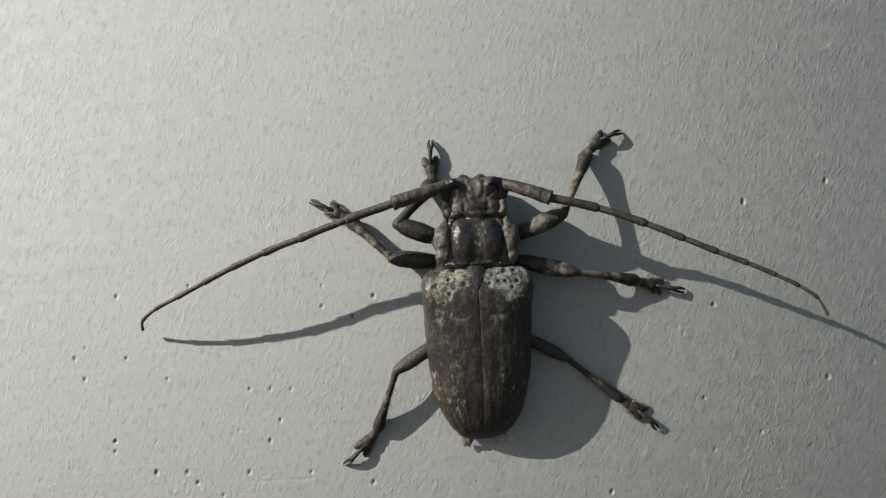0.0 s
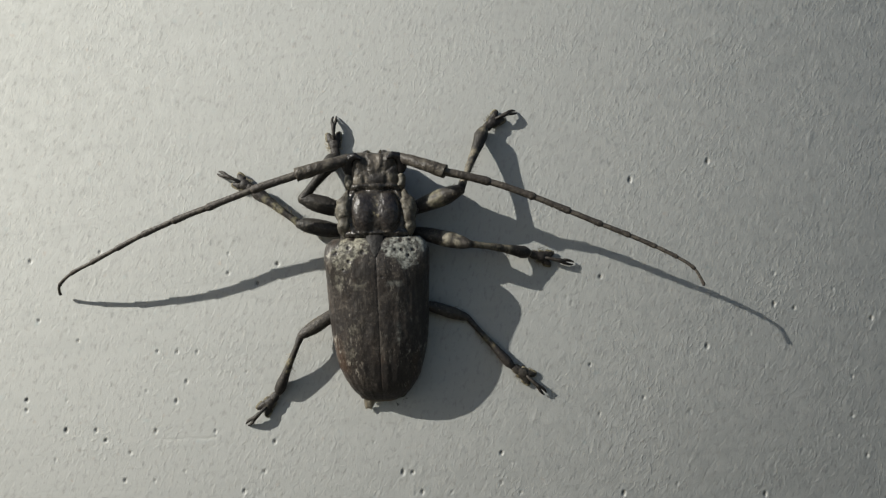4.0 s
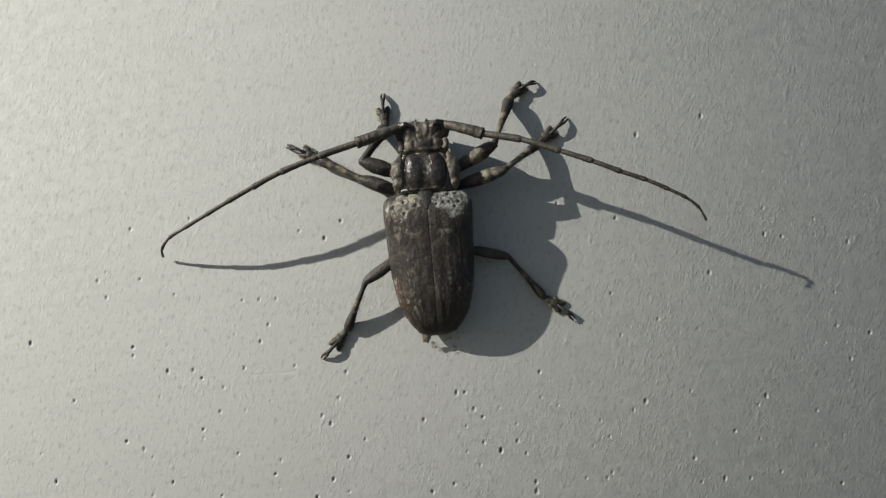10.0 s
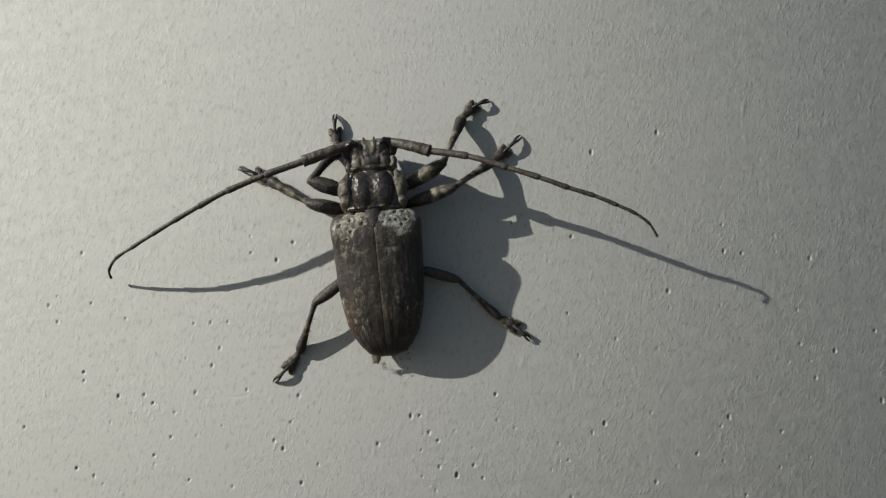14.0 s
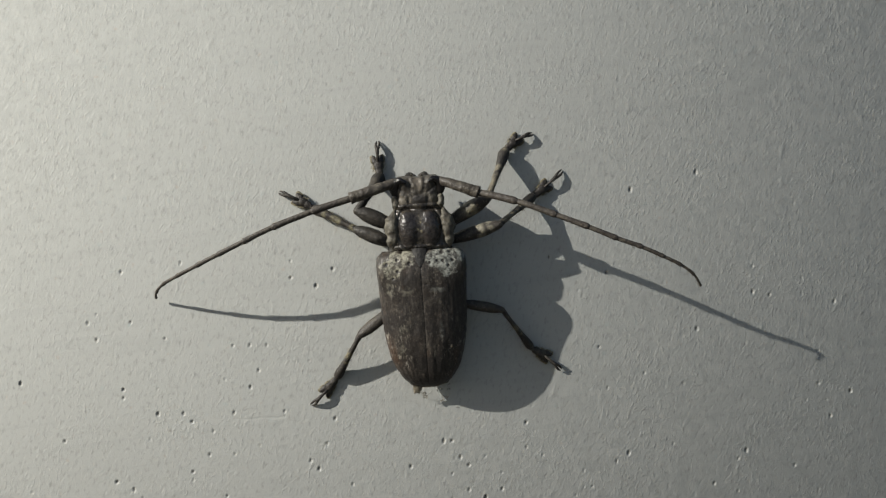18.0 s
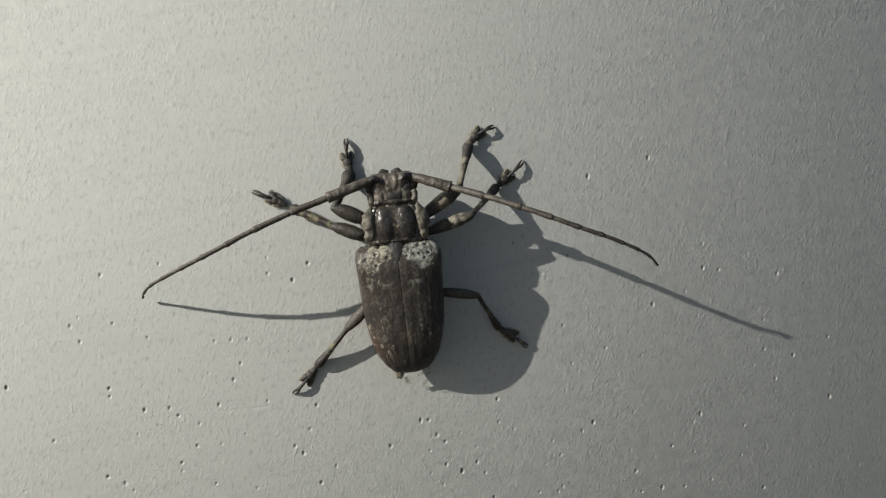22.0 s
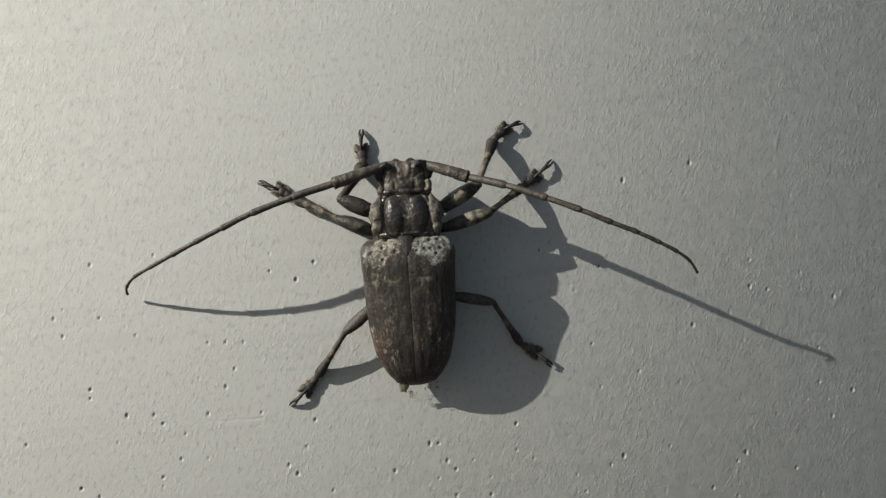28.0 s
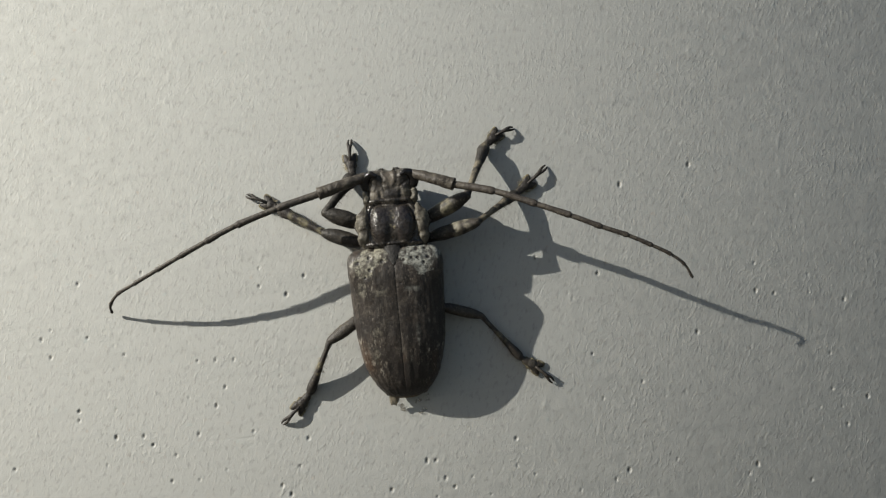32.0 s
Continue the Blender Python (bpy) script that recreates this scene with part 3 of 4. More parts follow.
def build_elytron(side, beetle):
    """One wing case: a domed shell with raised ribs, a knobbed shoulder and a turned-in edge."""
    bm = bmesh.new()
    n_len, n_arc = 180, 52
    rows = []
    for i in range(n_len + 1):
        along = 0.6 - 16.8 * (i / n_len)
        y = 0.6 - 16.3 * (i / n_len)
        w, top, low = lerp_table(HALF, along), lerp_table(TOP, along), lerp_table(SIDE, along)
        cx = 0.06
        outer, inner = [], []
        for k in range(n_arc + 1):
            a = math.pi / 2 * k / n_arc
            box = min(1, max(0, (y + 7) / 6))
            sx, sz = math.sin(a) ** (0.86 - 0.12 * box), max(math.cos(a), 0.0) ** (0.66 - 0.18 * box)
            rib = sum(0.04 * math.exp(-((k / n_arc - c) / 0.035) ** 2) for c in (0.22, 0.42, 0.60)) * min(1, max(0, (-1.5 - y) / 2))
            seam = -0.02 * math.exp(-(k / n_arc / 0.02) ** 2) + 0.035 * math.exp(-((k / n_arc - 0.07) / 0.03) ** 2)
            knob = 0.38 * math.exp(-((k / n_arc - 0.62) / 0.18) ** 2 - ((y + 1.5) / 1.7) ** 2)
            q = Vector((w * sx, y, low + (top - low) * sz))
            grain = 0.06 * noise.noise(Vector((q.x * side * 1.3, y * 0.5, 3))) + 0.035 * noise.noise(Vector((q.x * side * 4.5, y * 1.2, 7)))
            hole = sum(0.13 * math.exp(-(((cx + side * q.x - px) ** 2 + (y - py) ** 2) / (0.8 * r) ** 2) ** 2) for px, py, r in ELYTRA_PITS) if y > -4.5 else 0
            push = rib + seam + knob + grain * min(1, k / 3) - hole
            out = Vector((math.sin(a), 0, math.cos(a)))
            q += out * push
            q.x = max(q.x, 0.0) - 0.02
            outer.append(Vector((cx + side * q.x, q.y, q.z)))
            r = q - out * 0.28
            r.x = max(r.x, 0.0) - 0.02
            inner.append(Vector((cx + side * r.x, q.y, r.z)))
        lip = outer[0] + Vector((-side * 0.05, 0, -0.04))
        rows.append([lip] + outer + inner[::-1])
    ring_loft(bm, rows)
    return part("elytron", bm, ELYTRA, beetle, "brown streaked wing case with a white shoulder patch")


def build_abdomen(beetle):
    bm = bmesh.new()
    rings = []
    for i in range(34):
        y = 1.2 - 16.5 * i / 33
        w, top = 0.86 * lerp_table(HALF, y), lerp_table(SIDE, y) + 0.9
        low = 0.6 + 0.2 * max(0, (-12 - y) / 4) ** 2
        groove = 0.08 * (1 if int(-y / 2.3) % 2 else 0)
        ring = []
        for k in range(24):
            a = 2 * math.pi * k / 24
            ring.append(Vector((0.06 + (w - groove) * math.cos(a), y, (top + low) / 2 + (top - low) / 2 * math.sin(a))))
        rings.append(ring)
    ring_loft(bm, rings)
    return part("abdomen", bm, BELLY, beetle, "dark ridged belly under the wing cases")


def flank_plate(side, table, material, parent, label, seed):
    """A scaly slab along the neck: rows of (y, inner x, outer x, height), its rim broken and its top lumpy."""
    bm = bmesh.new()
    y0, y1 = table[0][0], table[-1][0]
    rings = []
    for i in range(49):
        k = i / 48
        y = y0 + (y1 - y0) * k
        a, b, top = (lerp_table([(r[0], r[c]) for r in table], y) for c in (1, 2, 3))
        a += 0.16 * noise.noise(Vector((seed, y * 2.4, 0)))
        b += 0.12 * noise.noise(Vector((seed + 5, y * 2.0, 0)))
        end = min(1.0, 0.25 + 3.2 * min(k, 1 - k)) ** 0.6
        mid, half = (a + b) / 2, (b - a) / 2 * end
        ring = []
        for j in range(40):
            w = 2 * math.pi * j / 40
            cx, cz = math.cos(w), math.sin(w)
            x = mid + half * abs(cx) ** 0.7 * (1 if cx > 0 else -1)
            z = top - 0.9 + (0.9 * end * abs(cz) ** 0.55 if cz > 0 else 1.1 * cz)
            if cz > 0:
                z -= 0.28 * max(0.0, (x - mid) / half) ** 2
                z += 0.16 * noise.noise(Vector((x * 1.4 * side + seed, y * 1.4, 1))) + 0.08 * noise.noise(Vector((x * 3, y * 3, seed)))
            ring.append(Vector((0.2 + side * x, y, z)))
        rings.append(ring)
    ring_loft(bm, rings)
    return part("side_plate", bm, material, parent, label)


def build_pronotum(beetle):
    """The neck shield: two long dark bosses about a spotted ridge, a rounded hind rim, a front collar, pale plates at both sides."""
    bm = bmesh.new()
    rings = []
    for i in range(111):
        k = i / 110
        y = 0.45 + 5.65 * k
        w = lerp_table([(0.45, 3.2), (1.1, 3.4), (2.8, 3.5), (4.3, 3.2), (5.0, 2.9), (6.1, 2.7)], y)
        top = lerp_table([(0.45, 5.3), (0.7, 5.95), (1.1, 6.05), (3.0, 6.15), (4.8, 6.0), (5.1, 5.8), (5.6, 5.9), (6.1, 5.6)], y)
        ring = []
        for j in range(120):
            a = 2 * math.pi * j / 120
            c, d = math.cos(a), math.sin(a)
            x = w * (abs(c) ** 0.8) * (1 if c > 0 else -1)
            z = 4.1 + (top - 4.1) * abs(d) ** 0.42 if d > 0 else 4.1 + 2.7 * d
            if d > 0:
                for bx, by, hx, hy in ((-1.22, 3.05, 1.02, 1.95), (1.22, 2.98, 1.06, 1.9)):
                    e = math.hypot((x - bx) / hx, (y - by) / hy)
                    outer = min(1.0, max(0.25, 0.5 + (x - bx) * (1 if bx > 0 else -1) + 0.8 * max(0.0, abs(y - by) - 1.2)))
                    z += 0.50 * math.exp(-(e / 0.98) ** 4) - 0.26 * outer * math.exp(-((e - 1.15) / 0.10) ** 2)
                z += 0.22 * math.exp(-(x / 0.16) ** 2) * min(1, max(0, (4.7 - y) / 0.5)) * min(1, max(0, (y - 1.2) / 0.5))
                z += 0.16 * math.exp(-((abs(x) - 0.33) / 0.14) ** 2 - ((y - 4.2) / 0.5) ** 2)
                z += 0.18 * math.exp(-((y - 0.95) / 0.16) ** 2) * (1 if abs(x) < 2.3 else 0.4)
                z -= 0.10 * math.exp(-((y - 5.12) / 0.14) ** 2) * (0.2 if abs(x) < 0.8 else 1)
                z += 0.24 * math.exp(-(x / (0.7 + 0.3 * (5.6 - y))) ** 2 - ((y - 5.45) / 0.55) ** 2)
                z += 0.16 * math.exp(-((abs(x) - 1.75) / 0.45) ** 2 - ((y - 5.5) / 0.3) ** 2)
                z += 0.06 * noise.noise(Vector((x * 1.5, y * 1.1, 2)))
            ring.append(Vector((0.18 + x, y, z)))
        rings.append(ring)
    ring_loft(bm, rings)
    shield = part("pronotum", bm, PRONOTUM, beetle, "dark glossy twin-bossed neck shield")
    for side in (-1, 1):
        flank_plate(side, [(0.6, 2.55, 3.6, 5.75), (1.3, 2.6, 3.85, 6.05), (2.3, 2.5, 3.75, 6.15), (3.3, 2.35, 3.95, 6.25), (4.2, 2.4, 3.75, 6.2), (4.8, 2.4, 3.3, 6.1), (5.3, 2.5, 3.0, 5.9)], LOBE, shield, "pale tan scaly plate along the neck shield", 3 + side)
        flank_plate(side, [(5.1, 2.2, 2.85, 5.7), (5.7, 2.15, 2.95, 5.85), (6.5, 2.2, 2.95, 5.8), (7.0, 2.4, 2.8, 5.6)], LOBE, shield, "pale scaly cheek behind the eye", 9 + side)
        bm = bmesh.new()
        mid = 0.2 + side * 3.2
        tube(bm, [(mid + side * 0.2, 2.9, 5.0), (mid + side * 0.6, 3.1, 4.8), (mid + side * 0.8, 3.2, 4.6)], [0.7, 0.4, 0.15], 10, 0.1)
        part("side_spine", bm, PRONOTUM, shield, "blunt dark spine on the neck shield's flank")
    return shield


def build_head(beetle):
    """The head from above: a dark crown plate, a pale notched brow between two raised feeler sockets, eyes bulging at the sides."""
    bm = bmesh.new()
    rings = []
    for i in range(81):
        k = i / 80
        y = 5.5 + 3.45 * k
        w = lerp_table([(0.0, 2.5), (0.3, 2.45), (0.55, 2.6), (0.8, 2.65), (0.93, 2.5), (1.0, 2.1)], k)
        top = lerp_table([(0.0, 5.8), (0.3, 6.0), (0.7, 6.05), (0.9, 5.8), (1.0, 5.0)], k)
        low = lerp_table([(0.0, 2.2), (0.7, 1.8), (1.0, 3.2)], k)
        ring = []
        for j in range(110):
            a = 2 * math.pi * j / 110
            d, c = math.sin(a), math.cos(a)
            x = w * (abs(c) ** 0.75) * (1 if c > 0 else -1)
            z = (4.6 + (top - 4.6) * abs(d) ** 0.45) if d > 0 else 4.6 + (4.6 - low) * d
            if d > 0:
                ax = abs(x)
                # sockets, the valley between them, and furrows that part towards them
                z += 0.25 * math.exp(-((ax - 1.55) / 0.6) ** 2 - ((k - 0.80) / 0.2) ** 2)
                z -= 0.13 * math.exp(-((ax - 0.45 - 0.5 * k) / 0.13) ** 2) * min(1, max(0, (k - 0.25) / 0.15))
                z += 0.10 * math.exp(-((ax - 0.2 - 0.45 * k) / 0.2) ** 2) * min(1, max(0, (k - 0.4) / 0.2))
                z -= 0.12 * math.exp(-(x / 0.14) ** 2) * max(0, k - 0.3)
                z += 0.16 * math.exp(-(x / (0.85 - 0.3 * k)) ** 2 - ((k - 0.12) / 0.2) ** 2)
                z -= 0.14 * math.exp(-((ax - 1.0 - 0.25 * k) / 0.14) ** 2 - ((k - 0.2) / 0.2) ** 2)
                z += 0.08 * math.exp(-((ax - 1.6) / 0.4) ** 2 - ((k - 0.2) / 0.2) ** 2)
                z -= 0.07 * math.exp(-((k - 0.36 - 0.06 * x * x) / 0.05) ** 2) * (1 if ax > 0.8 else 0.25)
                z += 0.08 * noise.noise(Vector((x * 1.8, y * 1.8, 5)))
            notch = 0.16 * math.exp(-((x - 0.4) / 0.55) ** 2) * max(0, k - 0.85) / 0.15
            ring.append(Vector((0.22 + x, y - notch, z)))
        rings.append(ring)
    ring_loft(bm, rings)
    rng = random.Random(8)
    hairs(bm, [Vector((rng.uniform(-2, 2.5), 8.8 + rng.uniform(-0.3, 0.1), 5.4)) for _ in range(14)], (0, 0.8, 0.6), 0.5, rng, 0.6)
    head = part("head", bm, HEAD, beetle, "grey-brown grooved head")
    for side in (-1, 1):
        bm = bmesh.new()
        c = 0.22
        tube(bm, [(c + side * 2.15, 6.85, 5.35), (c + side * 2.5, 7.1, 5.4), (c + side * 2.62, 7.55, 5.5), (c + side * 2.5, 8.0, 5.75), (c + side * 2.2, 8.3, 6.0), (c + side * 1.75, 8.4, 6.25), (c + side * 1.35, 8.15, 6.3)], [0.32, 0.52, 0.6, 0.55, 0.46, 0.36, 0.2], 18, 0.06, 0.9)
        part("eye", bm, EYE, head, "glossy black kidney-shaped eye")
        bm = bmesh.new()
        tube(bm, [(c + side * 0.9, 8.6, 3.4), (c + side * 0.8, 9.0, 2.7), (c + side * 0.3, 9.1, 2.0)], [0.7, 0.55, 0.2], 10, 0.1)
        part("mandible", bm, BELLY, head, "stout black jaw")
        bm = bmesh.new()
        tube(bm, [(c + side * 0.55, 8.75, 5.2), (c + side * 0.6, 8.95, 5.35), (c + side * 0.62, 9.05, 5.5)], [0.16, 0.12, 0.05], 8)
        part("brow_tooth", bm, HEAD, head)
    return head


def bone_basis(a, b, hint):
    """A turn whose z axis runs from a to b."""
    z = (Vector(b) - Vector(a)).normalized()
    x = (Vector(hint) - z * Vector(hint).dot(z)).normalized()
    return Matrix((x, z.cross(x), z)).transposed()


# joints of each feeler, lowered, at rest and raised
ANTENNA = {
    -1: [(-1.6, 8.4, 5.6), (-7.2, 6.8, 6.3), (-11.5, 5.7, 6.2), (-16.0, 4.3, 6.0), (-19.3, 2.9, 5.8), (-22.2, 1.6, 5.5), (-24.9, 0.4, 4.9), (-27.6, -0.8, 4.2), (-29.8, -1.7, 3.2), (-31.2, -2.8, 1.8), (-31.5, -3.6, 0.6)],
    1: [(2.5, 8.3, 5.7), (6.9, 6.5, 7.0), (11.0, 5.3, 8.1), (15.1, 3.5, 8.8), (18.4, 2.0, 9.2), (21.4, 0.6, 9.2), (24.1, -0.5, 9.0), (26.5, -1.7, 8.8), (28.5, -2.8, 8.5), (30.0, -4.0, 8.0), (30.9, -5.4, 7.3)],
}
LOWERED = {
    -1: [(-1.6, 8.4, 5.6), (-7.2, 6.8, 6.3), (-11.3, 5.6, 6.0), (-15.5, 4.2, 5.5), (-18.6, 3.2, 5.1), (-21.4, 2.1, 4.9), (-23.9, 1.0, 4.5), (-26.6, -0.2, 3.8), (-28.9, -1.2, 3.1), (-30.7, -2.3, 2.0), (-31.4, -3.3, 0.8)],
    1: [(2.5, 8.3, 5.7), (6.9, 6.5, 7.0), (11.1, 5.4, 6.8), (15.3, 3.8, 6.9), (18.6, 2.3, 6.9), (21.7, 0.9, 6.9), (24.4, -0.3, 6.9), (26.9, -1.5, 7.0), (28.9, -2.6, 7.1), (30.4, -3.7, 7.2), (31.2, -5.2, 7.2)],
}
RAISED = {
    -1: [(-1.6, 8.4, 5.6), (-7.2, 6.8, 6.3), (-11.4, 5.6, 6.8), (-15.8, 4.1, 7.2), (-19.1, 2.8, 7.4), (-22.2, 1.6, 7.2), (-25.1, 0.5, 6.3), (-28.0, -0.6, 4.8), (-30.4, -1.7, 2.7), (-31.9, -2.8, 0.5), (-32.5, -3.7, -1.1)],
    1: [(2.5, 8.3, 5.7), (6.9, 6.5, 7.0), (10.4, 5.1, 9.4), (13.9, 3.6, 11.2), (17.1, 2.1, 12.1), (20.0, 0.7, 12.1), (22.6, -0.5, 11.7), (25.0, -1.7, 11.1), (27.0, -2.8, 10.4), (28.6, -3.9, 9.6), (29.7, -5.1, 8.6)],
}


FLEX = []


@functools.lru_cache(maxsize=None)
def antenna_joints(side, arch):
    """Joints of the antenna between lowered (-1), at rest (0) and raised (1); segments keep their length."""
    rest = [Vector(p) for p in ANTENNA[side]]
    other = [Vector(p) for p in (LOWERED if arch < 0 else RAISED)[side]]
    goal = [a.lerp(b, abs(arch)) for a, b in zip(rest, other)]
    chain = rest[:2]
    for k in range(2, len(rest)):
        way = (goal[k] - goal[k - 1]).lerp(goal[k] - chain[-1], 0.35)
        chain.append(chain[-1] + way.normalized() * (rest[k] - rest[k - 1]).length)
    return chain


def segment_pose(side, i, arch):
    """Where a segment of the antenna sits."""
    a, b = antenna_joints(side, arch)[i:i + 2]
    return Matrix.Translation(a * MM) @ bone_basis(a, b, (0.01, side * 0.02, -1)).to_4x4()


def build_antenna(side, beetle):
    joints = [Vector(p) for p in ANTENNA[side]]
    bm = bmesh.new()
    pts = spaced(joints[0], joints[1], 8)
    for i, p in enumerate(pts):
        p.z += 0.25 * math.sin(math.pi * i / 8)
    rough_limb(bm, pts, [0.42, 0.50, 0.55, 0.58, 0.60, 0.61, 0.62, 0.63, 0.66], side + 4.0)
    scape = part("antenna", bm, SCAPE, beetle, "thick rough grey base joint of the antenna with a lipped end")
    for i in range(1, len(joints) - 1):
        a, b = joints[i], joints[i + 1]
        r = 0.40 * (1 - 0.078 * (i - 1))
        d = (b - a).length
        bm = bmesh.new()
        ks = [0.0, 0.06, 0.14, 0.3, 0.5, 0.7, 0.84, 0.92, 0.97, 1.0]
        rs = [0.80, 0.86, 0.88, 0.88, 0.90, 0.93, 0.99, 1.05, 1.04, 0.9]
        if i == 1:
            rs = [0.92, 1.0, 1.0, 0.98, 0.98, 1.0, 1.03, 1.07, 1.05, 0.92]
        p0, p3 = joints[max(i - 1, 1)], joints[min(i + 2, len(joints) - 1)]
        back = segment_pose(side, i, 0.0).inverted()
        curve = []
        for k in ks:
            q = 0.5 * (2 * a + (b - p0) * k + (2 * p0 - 5 * a + 4 * b - p3) * k * k + (3 * a - p0 - 3 * b + p3) * k ** 3)
            curve.append((back @ (q * MM)) / MM)
        curve.insert(0, Vector((0, 0, -0.35)))
        tube(bm, curve, [0.66 * r] + [r * k for k in rs], 12, 0.08, 1.0, i)
        rng = random.Random(i * 3 + side)
        hairs(bm, [Vector((0, -r * 0.8, d * rng.uniform(0.4, 0.98))) for _ in range(4)], (0, -1, 0.8), 0.5, rng)
        seg = part("antenna_segment", bm, RING, scape)
        seg.matrix_basis = segment_pose(side, i, 0.0)
        FLEX.append((seg, side, i))
    return scape


# hip, knee, ankle, middle of the foot, claw tip; thickness of thigh; materials of thigh and shin
LEGS = {
    "front_left": ((-2.7, 3.4, 3.0), (-6.95, 5.25, 3.0), (-3.6, 9.0, 0.7), (-3.75, 11.4, 0.35), (-3.55, 13.4, 0.1), 1.08, FEMUR_DARK, TIBIA_DARK),
    "middle_left": ((-3.0, 1.4, 2.4), (-7.6, 2.5, 2.1), (-11.9, 6.1, 0.6), (-13.7, 7.3, 0.42), (-15.7, 8.2, 0.1), 1.0, FEMUR_DARK, TIBIA_MID),
    "hind_left": ((-3.3, -6.0, 2.3), (-7.75, -8.8, 2.5), (-10.5, -14.3, 0.4), (-12.15, -16.1, 0.32), (-13.9, -17.5, 0.1), 0.95, FEMUR_HIND, TIBIA_HIND),
    "front_right": ((3.2, 3.2, 3.2), (8.35, 5.5, 4.4), (11.5, 11.1, 0.75), (13.2, 12.5, 0.4), (15.05, 12.95, 0.1), 1.05, FEMUR_FORE, TIBIA_FORE),
    "middle_right": ((3.3, 1.3, 2.8), (9.2, 2.6, 4.3), (14.4, 5.4, 0.75), (16.3, 6.7, 0.4), (18.3, 8.3, 0.1), 0.95, FEMUR_MID, TIBIA_FORE),
    "hind_right": ((3.9, -5.9, 2.3), (8.75, -8.1, 1.5), (13.1, -12.9, 0.5), (15.0, -14.3, 0.35), (16.5, -16.0, 0.1), 0.85, FEMUR_HIND, TIBIA_HIND),
}


def build_foot(ankle, mid, tip, beetle, rng):
    """Two narrow joints, a broad cleft joint over yellow pads, and a slender arched claw joint with two hooks."""
    m, t = mid - ankle, tip - ankle
    way = Vector((m.x, m.y, 0)).normalized()
    across = Vector((-way.y, way.x, 0))
    bm = bmesh.new()
    for i, (a, b, w) in enumerate(((-0.04, 0.36, 0.44), (0.34, 0.64, 0.56))):
        p, q = m * a + Vector((0, 0, 0.12)), m * b + Vector((0, 0, 0.12))
        tube(bm, [p, p.lerp(q, 0.5), q], [w * 0.6, w * 0.85, w], 16, 0.12, 0.55, i)
    cleft = m * 0.64 + Vector((0, 0, 0.12))
    for s in (-1, 1):
        tube(bm, [cleft, m * 0.85 + across * s * 0.36, m * 1.03 + across * s * 0.50 + Vector((0, 0, -0.04))], [0.40, 0.42, 0.28], 14, 0.14, 0.6, s)
    hairs(bm, [m * rng.uniform(0.1, 1.0) for _ in range(44)], (0, 0, -0.3), 0.85, rng, 0.9)
    tarsus = part("tarsus", bm, TARSUS, beetle, "black jointed foot with a cleft end")
    for s in (-1, 1):
        bm = bmesh.new()
        for a, b, w in ((0.22, 0.38, 0.24), (0.50, 0.66, 0.28), (0.82, 1.06, 0.33)):
            o = across * s * (0.12 + 0.5 * a)
            tube(bm, [m * a + o + Vector((0, 0, -0.02)), m * b + o * 1.15 + Vector((0, 0, -0.06))], [w, w * 0.85], 12, 0.15, 0.42, s)
        hairs(bm, [m * rng.uniform(0.3, 1.06) + across * s * rng.uniform(0.3, 0.75) for _ in range(60)], way + across * s * 0.7, 0.42, rng, 0.5)
        part("tarsal_pad", bm, PAD, tarsus, "yellow haired sole pad")
    c0 = m * 0.80 + Vector((0, 0, 0.25))
    c1 = m.lerp(t, 0.52) + Vector((0, 0, 0.5))
    bm = bmesh.new()
    tube(bm, [c0, c0.lerp(c1, 0.35) + Vector((0, 0, 0.14)), c0.lerp(c1, 0.75) + Vector((0, 0, 0.12)), c1], [0.16, 0.17, 0.22, 0.25], 12, 0.05)
    part("claw_joint", bm, TARSUS, tarsus)
    for s in (-1, 1):
        bm = bmesh.new()
        arc = [c1 + across * s * 0.10, c1.lerp(t, 0.3) + across * s * 0.18 + Vector((0, 0, 0.15)), c1.lerp(t, 0.62) + across * s * 0.20 + Vector((0, 0, 0.14)), c1.lerp(t, 0.88) + across * s * 0.16 + Vector((0, 0, 0.06)), t + across * s * 0.10]
        tube(bm, arc, [0.17, 0.16, 0.13, 0.09, 0.03], 10)
        part("claw", bm, TARSUS, tarsus, "hooked black claw")
    return tarsus


